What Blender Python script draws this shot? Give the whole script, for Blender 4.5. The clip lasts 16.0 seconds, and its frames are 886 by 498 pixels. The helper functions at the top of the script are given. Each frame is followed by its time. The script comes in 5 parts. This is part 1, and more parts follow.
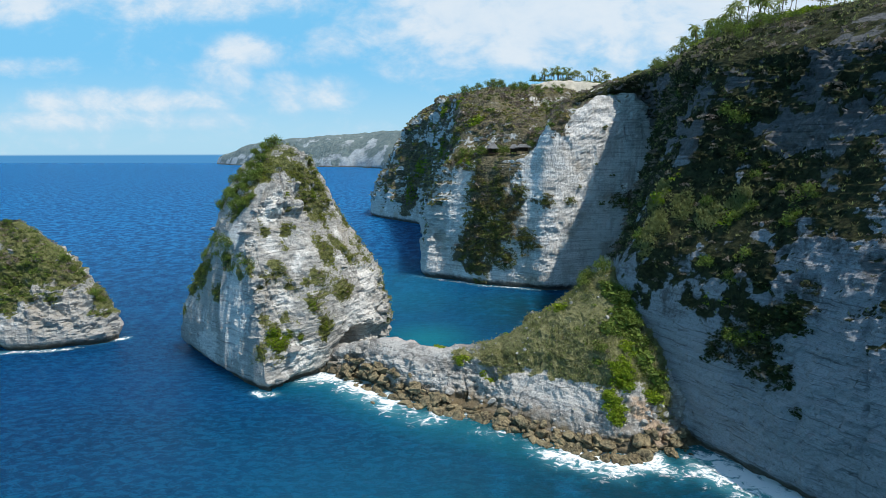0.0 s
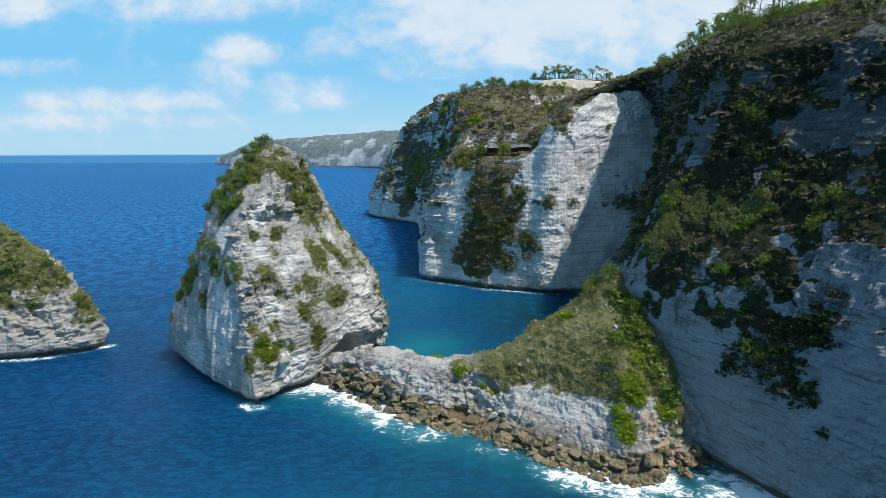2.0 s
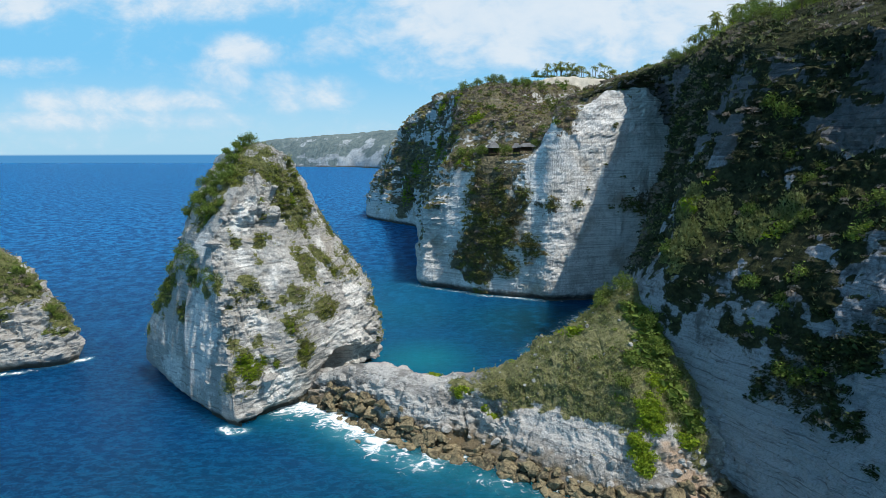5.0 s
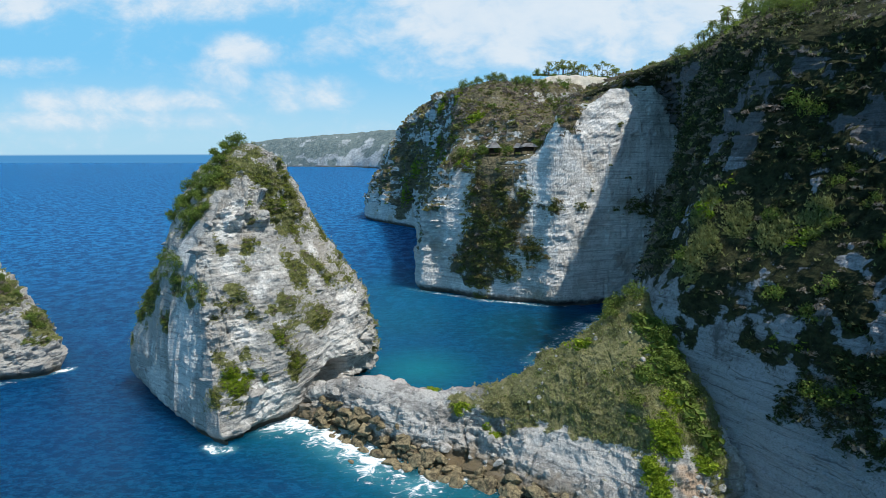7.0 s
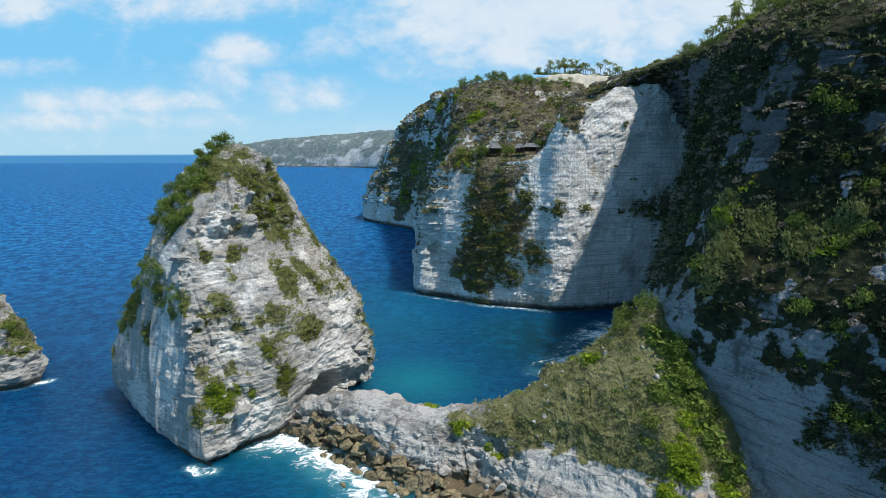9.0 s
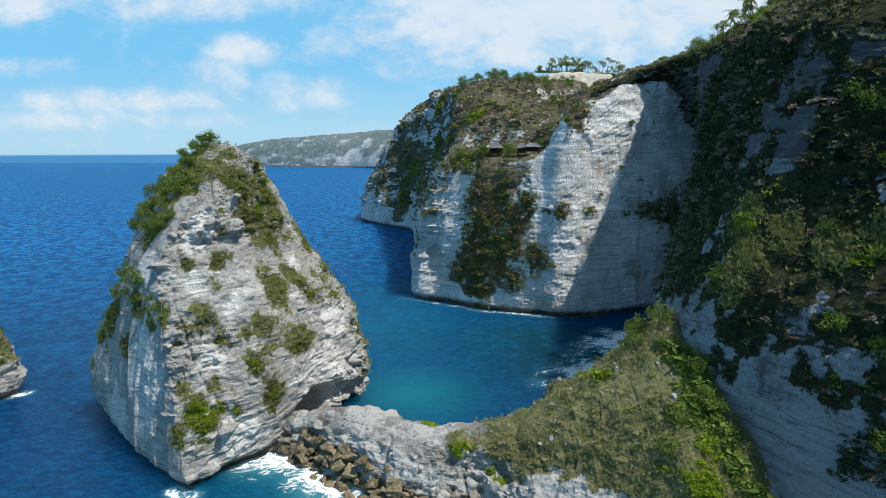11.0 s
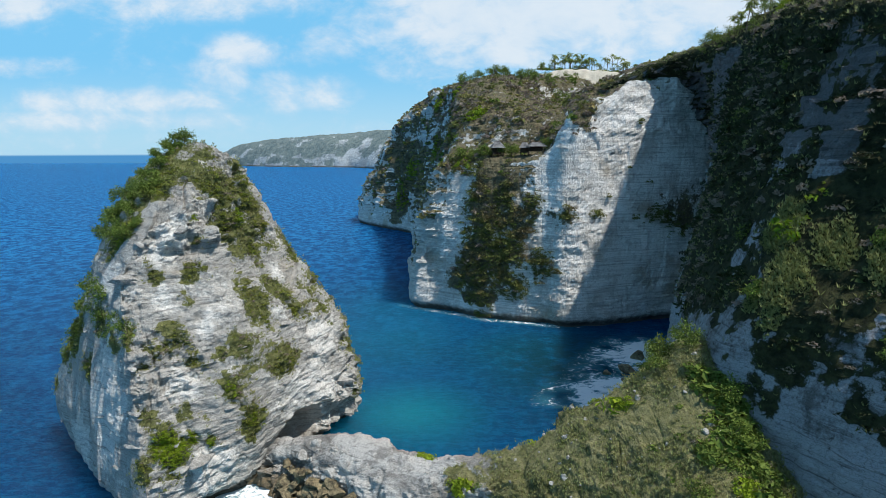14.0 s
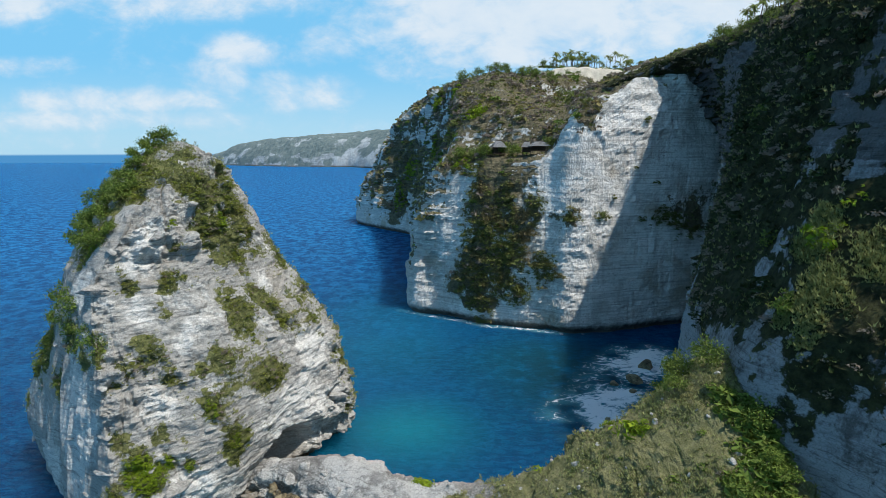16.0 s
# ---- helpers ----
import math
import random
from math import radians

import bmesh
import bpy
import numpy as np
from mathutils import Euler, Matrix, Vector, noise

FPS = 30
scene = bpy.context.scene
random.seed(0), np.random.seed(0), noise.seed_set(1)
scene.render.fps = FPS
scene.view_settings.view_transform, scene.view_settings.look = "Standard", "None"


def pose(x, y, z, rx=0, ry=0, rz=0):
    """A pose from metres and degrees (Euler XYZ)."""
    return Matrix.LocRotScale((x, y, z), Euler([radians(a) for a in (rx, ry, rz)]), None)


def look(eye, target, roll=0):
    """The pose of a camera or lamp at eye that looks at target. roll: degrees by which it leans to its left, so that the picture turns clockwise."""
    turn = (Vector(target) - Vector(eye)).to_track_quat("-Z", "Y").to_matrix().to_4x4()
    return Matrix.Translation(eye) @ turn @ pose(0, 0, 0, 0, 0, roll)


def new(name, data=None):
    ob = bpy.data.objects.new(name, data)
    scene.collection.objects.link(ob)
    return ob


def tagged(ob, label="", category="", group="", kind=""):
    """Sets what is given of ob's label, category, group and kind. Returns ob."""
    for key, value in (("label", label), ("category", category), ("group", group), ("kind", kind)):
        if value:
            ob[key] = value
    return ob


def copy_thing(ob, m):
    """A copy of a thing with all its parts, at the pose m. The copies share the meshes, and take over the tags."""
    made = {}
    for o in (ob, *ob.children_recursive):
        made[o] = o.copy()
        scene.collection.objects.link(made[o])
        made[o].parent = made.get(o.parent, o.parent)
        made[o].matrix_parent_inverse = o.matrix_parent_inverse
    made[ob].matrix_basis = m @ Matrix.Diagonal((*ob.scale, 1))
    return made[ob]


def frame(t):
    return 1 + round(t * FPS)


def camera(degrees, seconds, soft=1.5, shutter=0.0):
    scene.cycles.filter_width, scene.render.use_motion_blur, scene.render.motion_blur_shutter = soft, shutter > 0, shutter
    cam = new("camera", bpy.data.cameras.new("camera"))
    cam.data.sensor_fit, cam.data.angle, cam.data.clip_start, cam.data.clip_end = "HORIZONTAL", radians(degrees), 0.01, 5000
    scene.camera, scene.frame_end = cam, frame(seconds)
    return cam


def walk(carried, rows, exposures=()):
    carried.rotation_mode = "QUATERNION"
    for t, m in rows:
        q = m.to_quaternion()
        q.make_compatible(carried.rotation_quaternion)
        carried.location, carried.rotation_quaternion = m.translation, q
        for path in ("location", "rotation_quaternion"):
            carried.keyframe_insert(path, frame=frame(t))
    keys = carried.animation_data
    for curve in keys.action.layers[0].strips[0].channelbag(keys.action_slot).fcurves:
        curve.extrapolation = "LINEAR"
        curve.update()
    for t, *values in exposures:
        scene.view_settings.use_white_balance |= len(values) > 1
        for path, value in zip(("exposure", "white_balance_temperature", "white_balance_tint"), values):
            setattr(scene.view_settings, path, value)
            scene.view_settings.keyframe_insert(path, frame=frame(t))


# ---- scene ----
cam = camera(73.0, 16.0, soft=0.5)
METRES, EYE, TILT, LEAN, TURN = 81.0, 100.0, -9.3, 0.0, 0.0
STRETCH = 1.326
ROWS = [
    (0.0, 0.0, 0.0, 0.0, 0.0, 0.0, -0.0),
    (0.5, 0.0012, 0.0317, 0.0063, -0.02, 0.01, 0.02),
    (1.0, 0.0023, 0.0607, 0.0123, -0.04, 0.01, 0.03),
    (1.5, 0.0033, 0.0921, 0.0187, -0.06, -0.0, 0.04),
    (2.0, 0.0049, 0.1212, 0.025, -0.08, -0.02, 0.04),
    (2.5, 0.0065, 0.1525, 0.0316, -0.11, -0.03, 0.04),
    (3.0, 0.008, 0.1815, 0.0375, -0.12, -0.03, 0.05),
    (3.5, 0.0094, 0.2128, 0.044, -0.13, -0.03, 0.05),
    (4.0, 0.0104, 0.2416, 0.0504, -0.14, -0.03, 0.05),
    (6.5, 0.0152, 0.3951, 0.0877, -0.21, -0.06, 0.07),
    (7.0, 0.0164, 0.4243, 0.0948, -0.21, -0.06, 0.08),
    (7.5, 0.018, 0.4561, 0.1024, -0.21, -0.05, 0.09),
    (8.0, 0.0194, 0.4853, 0.1092, -0.23, -0.05, 0.1),
    (8.5, 0.0203, 0.517, 0.1168, -0.24, -0.05, 0.1),
    (9.0, 0.0212, 0.5462, 0.1238, -0.26, -0.05, 0.11),
    (11.5, 0.0264, 0.7004, 0.1578, -0.33, -0.07, 0.11),
    (12.0, 0.0276, 0.7299, 0.1639, -0.34, -0.07, 0.12),
    (12.5, 0.0287, 0.7618, 0.1706, -0.36, -0.06, 0.13),
    (13.0, 0.0291, 0.7913, 0.1765, -0.37, -0.06, 0.13),
    (13.5, 0.0309, 0.8233, 0.1834, -0.36, -0.06, 0.14),
    (14.0, 0.0321, 0.8529, 0.1896, -0.36, -0.06, 0.14),
    (14.5, 0.0329, 0.8847, 0.1968, -0.38, -0.08, 0.14),
    (15.0, 0.0338, 0.914, 0.2031, -0.4, -0.07, 0.15),
    (15.5, 0.0345, 0.9459, 0.2099, -0.44, -0.09, 0.15),
    (16.0, 0.0352, 0.9755, 0.216, -0.45, -0.11, 0.14),
]
walk(cam, [(t, pose(0, 0, EYE, TILT, LEAN, TURN) @ pose(METRES * x, METRES * STRETCH * y, METRES * z, 90 + pitch / STRETCH, roll, yaw / STRETCH)) for t, x, y, z, yaw, pitch, roll in ROWS])

# ---- world, sun, exposure ----
SUN_UP = radians(62)
SUN_TO = Vector((0.82, -0.57, 0.0)).normalized() * math.cos(SUN_UP) + Vector((0, 0, math.sin(SUN_UP)))
sun_data = bpy.data.lights.new("sun", "SUN")
sun_data.energy, sun_data.angle, sun_data.color = 4.1, radians(0.55), (1.0, 0.965, 0.91)
sun = new("sun", sun_data)
sun.matrix_world = look(SUN_TO * 900, (0, 0, 0))
scene.view_settings.exposure = 0.12


def nodes_of(owner):
    owner.use_nodes = True
    tree = owner.node_tree
    tree.nodes.clear()
    return tree


class Net:
    """Short hands for a node tree."""

    def __init__(self, tree):
        self.tree = tree

    def node(self, kind, **values):
        n = self.tree.nodes.new(kind)
        for key, value in values.items():
            setattr(n, key, value)
        return n

    def link(self, a, b):
        self.tree.links.new(a, b)

    def feed(self, socket, value):
        if isinstance(value, bpy.types.NodeSocket):
            self.link(value, socket)
        elif value is not None:
            socket.default_value = value

    def math(self, op, a, b=None, c=None, clamp=False):
        n = self.node("ShaderNodeMath", operation=op, use_clamp=clamp)
        for i, v in enumerate((a, b, c)):
            self.feed(n.inputs[i], v)
        return n.outputs[0]

    def ramp(self, value, lo, hi, a=0.0, b=1.0, smooth=True):
        n = self.node("ShaderNodeMapRange", interpolation_type="SMOOTHSTEP" if smooth else "LINEAR")
        for i, v in enumerate((value, lo, hi, a, b)):
            self.feed(n.inputs[i], v)
        return n.outputs[0]

    def mix(self, fac, a, b):
        n = self.node("ShaderNodeMix", data_type="RGBA")
        self.feed(n.inputs[0], fac)
        for i, v in ((6, a), (7, b)):
            self.feed(n.inputs[i], (*v, 1.0) if isinstance(v, tuple) and len(v) == 3 else v)
        return n.outputs[2]

    def noise(self, vector, scale, detail=4.0, rough=0.55, warp=0.0):
        n = self.node("ShaderNodeTexNoise")
        self.feed(n.inputs["Vector"], vector)
        n.inputs["Scale"].default_value, n.inputs["Detail"].default_value = scale, detail
        n.inputs["Roughness"].default_value, n.inputs["Distortion"].default_value = rough, warp
        return n.outputs["Fac"]

    def stretch(self, vector, x, y, z):
        n = self.node("ShaderNodeMapping")
        self.feed(n.inputs["Vector"], vector)
        n.inputs["Scale"].default_value = (x, y, z)
        return n.outputs[0]

    def place(self):
        return self.node("ShaderNodeNewGeometry").outputs["Position"]

    def bump(self, height, strength, distance, normal=None):
        n = self.node("ShaderNodeBump")
        n.inputs["Strength"].default_value, n.inputs["Distance"].default_value = strength, distance
        self.feed(n.inputs["Height"], height)
        self.feed(n.inputs["Normal"], normal)
        return n.outputs[0]

    def attribute(self, name):
        return self.node("ShaderNodeAttribute", attribute_name=name).outputs["Fac"]

    def finish(self, colour, rough=0.9, normal=None, specular=0.3, ior=1.45, through_light=None):
        p = self.node("ShaderNodeBsdfPrincipled")
        self.feed(p.inputs["Base Color"], (*colour, 1.0) if isinstance(colour, tuple) else colour)
        self.feed(p.inputs["Roughness"], rough)
        self.feed(p.inputs["Normal"], normal)
        p.inputs["Specular IOR Level"].default_value, p.inputs["IOR"].default_value = specular, ior
        out = p.outputs[0]
        if through_light:
            leaf = self.node("ShaderNodeBsdfTranslucent")
            self.feed(leaf.inputs[0], colour)
            both = self.node("ShaderNodeMixShader")
            both.inputs[0].default_value = through_light
            self.link(out, both.inputs[1]), self.link(leaf.outputs[0], both.inputs[2])
            out = both.outputs[0]
        self.link(out, self.node("ShaderNodeOutputMaterial").inputs[0])


# clouds over the sea: across and up (tangents from the horizon ahead), half width, half height, density
CLOUDS = [
    (-0.34, 0.235, 0.21, 0.036, 1.0), (-0.66, 0.225, 0.13, 0.045, 0.75), (0.22, 0.215, 0.42, 0.11, 1.5), (0.02, 0.16, 0.22, 0.055, 0.6),
    (-0.68, 0.135, 0.10, 0.020, 0.8), (-0.30, 0.160, 0.075, 0.030, 0.6), (-0.18, 0.165, 0.065, 0.032, 0.65), (-0.36, 0.118, 0.055, 0.030, 0.5),
    (-0.26, 0.095, 0.042, 0.032, 0.5), (-0.17, 0.097, 0.060, 0.030, 0.55), (-0.56, 0.080, 0.22, 0.022, 0.55), (-0.62, 0.050, 0.26, 0.016, 0.40), (0.50, 0.25, 0.4, 0.16, 1.5),
]


def make_world():
    world = bpy.data.worlds.new("sky")
    scene.world = world
    net = Net(nodes_of(world))
    sky = net.node("ShaderNodeTexSky", sky_type="NISHITA", sun_disc=False)
    sky.sun_elevation, sky.sun_rotation = SUN_UP, math.atan2(SUN_TO.x, SUN_TO.y)
    sky.air_density, sky.dust_density, sky.ozone_density = 1.0, 0.5, 2.5
    way = net.node("ShaderNodeTexCoord").outputs["Generated"]
    split = net.node("ShaderNodeSeparateXYZ")
    net.link(way, split.inputs[0])
    up = split.outputs[2]
    # loose fair-weather clouds all round
    lift = net.math("ADD", net.math("MAXIMUM", up, 0.0), 0.09)
    flat = net.node("ShaderNodeCombineXYZ")
    net.link(net.math("DIVIDE", split.outputs[0], lift), flat.inputs[0])
    net.link(net.math("DIVIDE", split.outputs[1], lift), flat.inputs[1])
    cover = net.ramp(net.noise(flat.outputs[0], 1.1, 6.0, 0.56, 0.3), 0.56, 0.74)
    cover = net.math("MULTIPLY", cover, net.ramp(up, 0.02, 0.12))
    ahead = net.ramp(split.outputs[1], 0.25, 0.5)
    cover = net.math("MULTIPLY", cover, net.ramp(split.outputs[1], 0.6, 0.2))
    # the clouds ahead
    depth = net.math("MAXIMUM", split.outputs[1], 0.05)
    u, v = net.math("DIVIDE", split.outputs[0], depth), net.math("DIVIDE", up, depth)
    film = net.node("ShaderNodeCombineXYZ")
    net.link(u, film.inputs[0]), net.link(net.math("MULTIPLY", v, 1.6), film.inputs[1])
    billow = net.noise(film.outputs[0], 13.0, 8.0, 0.62, 0.25)
    wisps = net.noise(film.outputs[0], 4.0, 5.0, 0.6, 0.6)
    body = None
    for x, z, wide, high, dense in CLOUDS:
        dx = net.math("MULTIPLY", net.math("SUBTRACT", u, x), 1 / wide)
        dz = net.math("MULTIPLY", net.math("SUBTRACT", v, z), 1 / high)
        d = net.math("SUBTRACT", 1.0, net.math("ADD", net.math("MULTIPLY", dx, dx), net.math("MULTIPLY", dz, dz)))
        d = net.math("MULTIPLY", net.math("MAXIMUM", d, -1.0), dense)
        body = d if body is None else net.math("SMOOTH_MAX", body, d, 0.25)
    rag = net.math("ADD", net.math("MULTIPLY", net.math("SUBTRACT", billow, 0.5), 2.4), net.math("MULTIPLY", net.math("SUBTRACT", wisps, 0.5), 3.4))
    body = net.ramp(net.math("ADD", body, rag), -0.25, 1.25)
    body = net.math("MULTIPLY", net.math("MULTIPLY", body, ahead), 0.80)
    cover = net.math("MAXIMUM", cover, body)
    tone = net.math("ADD", net.math("MULTIPLY", billow, 0.7), net.math("MULTIPLY", body, 0.4))
    cloud = net.mix(net.ramp(tone, 0.35, 0.85), (5.9, 7.0, 8.2), (7.9, 8.2, 8.5))
    low = net.mix(net.ramp(v, 0.0, 0.16), (3.9, 6.6, 8.4), (1.8, 5.4, 8.6))
    air = net.mix(net.ramp(up, 0.25, 0.95, 0.92, 0.0), sky.outputs[0], low)
    colour = net.mix(cover, air, cloud)
    colour = net.mix(net.ramp(up, -0.0075, -0.0040, 1.0, 0.0), colour, (0.72, 2.7, 5.5))
    back = net.node("ShaderNodeBackground")
    net.link(colour, back.inputs[0])
    back.inputs[1].default_value = 0.1
    net.link(back.outputs[0], net.node("ShaderNodeOutputWorld").inputs[0])


make_world()


# ---- numbers: noise and lofts ----
def lattice(i, j, k, seed):
    h = (i * 374761393 + j * 668265263 + k * 2147483647 + seed * 1274126177) & 0xFFFFFFFF
    h = ((h ^ (h >> 13)) * 1274126177) & 0xFFFFFFFF
    h = ((h ^ (h >> 16)) * 2246822519) & 0xFFFFFFFF
    return ((h ^ (h >> 15)) & 0xFFFF) / 65535.0


def value_noise(p, seed=0):
    """Smooth noise in -1..1 at points p (n, 3)."""
    cell = np.floor(p).astype(np.int64)
    f = p - cell
    f = f * f * f * (f * (f * 6 - 15) + 10)
    total = np.zeros(len(p))
    for a in (0, 1):
        for b in (0, 1):
            for c in (0, 1):
                w = (f[:, 0] if a else 1 - f[:, 0]) * (f[:, 1] if b else 1 - f[:, 1]) * (f[:, 2] if c else 1 - f[:, 2])
                total += w * lattice(cell[:, 0] + a, cell[:, 1] + b, cell[:, 2] + c, seed)
    return total * 2 - 1


def fbm(p, size, octaves=4, seed=0, squash=(1, 1, 1), ridged=False):
    """Fractal noise with features of about size metres."""
    q = p * np.array(squash) / size
    total, weight, norm = np.zeros(len(p)), 1.0, 0.0
    for o in range(octaves):
        v = value_noise(q * 2.03 ** o + 17.3 * o, seed + o)
        total += weight * (1 - 2 * np.abs(v) if ridged else v)
        norm += weight
        weight *= 0.52
    return total / norm


def step(x, lo, hi):
    t = np.clip((x - lo) / (hi - lo), 0, 1)
    return t * t * (3 - 2 * t)


def spline(points, at, closed, pull=0.38):
    """Catmull-Rom along the first axis of points (s, ..., 3) at the parameters at (0..1)."""
    s = len(points)
    pos = at * (s if closed else s - 1)
    i = np.clip(np.floor(pos).astype(int), 0, s - 1 if closed else s - 2)
    t = (pos - i).reshape(-1, *([1] * (points.ndim - 1)))
    pick = (lambda k: points[(i + k) % s]) if closed else (lambda k: points[np.clip(i + k, 0, s - 1)])
    p0, p1, p2, p3 = pick(-1), pick(0), pick(1), pick(2)
    m1, m2 = (p2 - p0) * pull, (p3 - p1) * pull
    return (2 * t**3 - 3 * t**2 + 1) * p1 + (t**3 - 2 * t**2 + t) * m1 + (-2 * t**3 + 3 * t**2) * p2 + (t**3 - t**2) * m2


def even(points, count, closed, weights=None):
    """Parameters that walk a line of points at even steps, closer where the weights are higher."""
    at = np.linspace(0, 1, 2000)
    fine = spline(points, at, closed)
    gaps = np.linalg.norm(np.diff(fine, axis=0), axis=1)
    if weights is not None:
        gaps = gaps * np.interp(at[1:], np.linspace(0, 1, len(weights)), weights)
    run = np.concatenate([[0], np.cumsum(gaps)])
    return np.interp(np.linspace(0, run[-1], count), run, at)


def loft(lines, columns, rows, closed=False, dense=None, dense_up=None, pull=0.38):
    """A smooth grid (columns, rows, 3) through lines, each a level from the water up to the top."""
    lines = np.array(lines, float)
    along = even(lines[len(lines) // 2], columns + (1 if closed else 0), closed, dense)
    along = along[:-1] if closed else along
    grid = spline(lines.transpose(1, 0, 2), along, closed, pull)
    rise = even(grid.mean(axis=0), rows, False, dense_up)
    return spline(grid.transpose(1, 0, 2), rise, False).transpose(1, 0, 2)


def grid_normals(grid, closed=False):
    if closed:
        du = np.roll(grid, -1, 0) - np.roll(grid, 1, 0)
    else:
        du = np.gradient(grid, axis=0)
    n = np.cross(du, np.gradient(grid, axis=1))
    return n / np.maximum(np.linalg.norm(n, axis=2, keepdims=True), 1e-6)


def grid_faces(columns, rows, closed=False):
    a = np.arange(columns if closed else columns - 1)[:, None] * rows + np.arange(rows - 1)[None, :]
    b = (np.arange(1, columns + (1 if closed else 0)) % columns)[:, None] * rows + np.arange(rows - 1)[None, :]
    return np.stack([a, b, b + 1, a + 1], axis=2).reshape(-1, 4)


def mesh_from(name, verts, faces, smooth=True):
    """A mesh from arrays: all faces have the same number of corners."""
    mesh = bpy.data.meshes.new(name)
    sides = faces.shape[1]
    mesh.vertices.add(len(verts))
    mesh.vertices.foreach_set("co", np.ascontiguousarray(verts, np.float32).ravel())
    mesh.loops.add(faces.size)
    mesh.loops.foreach_set("vertex_index", np.ascontiguousarray(faces, np.int32).ravel())
    mesh.polygons.add(len(faces))
    mesh.polygons.foreach_set("loop_start", np.arange(0, faces.size, sides, dtype=np.int32))
    mesh.polygons.foreach_set("use_smooth", np.full(len(faces), smooth))
    mesh.update(calc_edges=True)
    return mesh


def give(mesh, name, values):
    layer = mesh.attributes.new(name, "FLOAT", "POINT")
    layer.data.foreach_set("value", np.ascontiguousarray(values, np.float32))


def part(name, mesh, material, parent=None, label=""):
    if isinstance(mesh, bmesh.types.BMesh):
        data = bpy.data.meshes.new(name)
        mesh.to_mesh(data)
        mesh.free()
        mesh = data
    if not mesh.materials:
        mesh.materials.append(material)
    ob = new(name, mesh)
    ob.parent = parent
    return tagged(ob, label)


# ---- materials ----
def rock_material(name, pale, grey, dark, ochre=0.35, soil_low=(0.040, 0.046, 0.018), soil_high=(0.155, 0.135, 0.070), tide=1.6, tide_tone=(0.055, 0.045, 0.030), aged=0.0, coarse=1.0, speck=0.6, crack=0.35, lines=0.18):
    mat = bpy.data.materials.new(name)
    net = Net(nodes_of(mat))
    p = net.place()
    veg = net.attribute("cover")
    bands = net.noise(net.stretch(p, 0.012, 0.012, 0.42), 1.0, 5.0, 0.62, 0.5)
    thin = net.noise(net.stretch(p, 0.07, 0.07, 1.3), 1.0, 6.0, 0.68, 0.6)
    blotch = net.noise(p, 0.07 * coarse, 7.0, 0.66, 0.5)
    runs = net.noise(net.stretch(p, 0.55, 0.55, 0.04), 1.0, 6.0, 0.65)
    grain = net.noise(p, 0.8 * coarse, 9.0, 0.72, 0.3)
    age = net.math("ADD", net.math("MULTIPLY", blotch, 1.05), net.math("MULTIPLY", bands, 0.35))
    age = net.math("ADD", age, net.math("MULTIPLY", runs, 0.30))
    age = net.math("ADD", age, net.math("MULTIPLY", grain, 0.45))
    age = net.math("ADD", age, net.math("MULTIPLY", net.attribute("age"), 0.22))
    colour = net.mix(net.ramp(age, 1.0 - aged, 1.20 - aged), pale, grey)
    colour = net.mix(net.math("MULTIPLY", net.ramp(net.noise(p, 0.035, 5.0, 0.65), 0.52, 0.68), ochre), colour, (0.36, 0.26, 0.14))
    colour = net.mix(net.math("MULTIPLY", net.ramp(thin, 0.54, 0.66), 0.60), colour, dark)
    colour = net.mix(net.math("MULTIPLY", net.ramp(net.noise(net.stretch(p, 0.016, 0.016, 0.9), 1.0, 7.0, 0.72, 0.3), 0.50, 0.60), lines), colour, dark)
    colour = net.mix(net.math("MULTIPLY", net.ramp(grain, 0.55, 0.68), speck), colour, dark)
    fine = net.noise(p, 3.0 * coarse, 6.0, 0.7)
    colour = net.mix(net.math("MULTIPLY", net.ramp(fine, 0.52, 0.72), 0.8 * speck), colour, dark)
    split = net.node("ShaderNodeSeparateXYZ")
    net.link(p, split.inputs[0])
    wet = net.math("ADD", split.outputs[2], net.math("MULTIPLY", net.noise(p, 0.25, 4.0), -2.0 * tide))
    colour = net.mix(net.math("MULTIPLY", net.ramp(wet, tide * 0.9, -0.5 * tide), 0.9), colour, net.mix(grain, tide_tone, tuple(2.6 * c for c in tide_tone)))
    soil = net.mix(net.ramp(net.noise(p, 0.35 * coarse, 6.0, 0.7), 0.3, 0.7), soil_low, soil_high)
    edge = net.math("ADD", veg, net.math("MULTIPLY", net.math("SUBTRACT", net.noise(p, 0.35 * coarse, 7.0, 0.75), 0.5), 1.5))
    colour = net.mix(net.ramp(edge, 0.42, 0.58), colour, soil)
    colour = net.mix(net.ramp(net.attribute("earth"), 0.35, 0.6), colour, net.mix(grain, (0.37, 0.26, 0.18), (0.58, 0.45, 0.33)))
    cells = net.node("ShaderNodeTexVoronoi", feature="DISTANCE_TO_EDGE")
    net.link(net.stretch(p, 0.22 * coarse, 0.22 * coarse, 0.42 * coarse), cells.inputs["Vector"])
    cracked = net.ramp(net.math("ADD", cells.outputs["Distance"], net.math("MULTIPLY", net.noise(p, 0.9 * coarse, 5.0, 0.7), 0.22)), 0.08, 0.22)
    colour = net.mix(net.math("MULTIPLY", net.math("SUBTRACT", 1.0, cracked), crack), colour, dark)
    rough = net.bump(net.noise(p, 0.7 * coarse, 10.0, 0.75), 0.9, 1.3 / coarse, net.bump(cracked, 0.5 * crack, 0.9 / coarse))
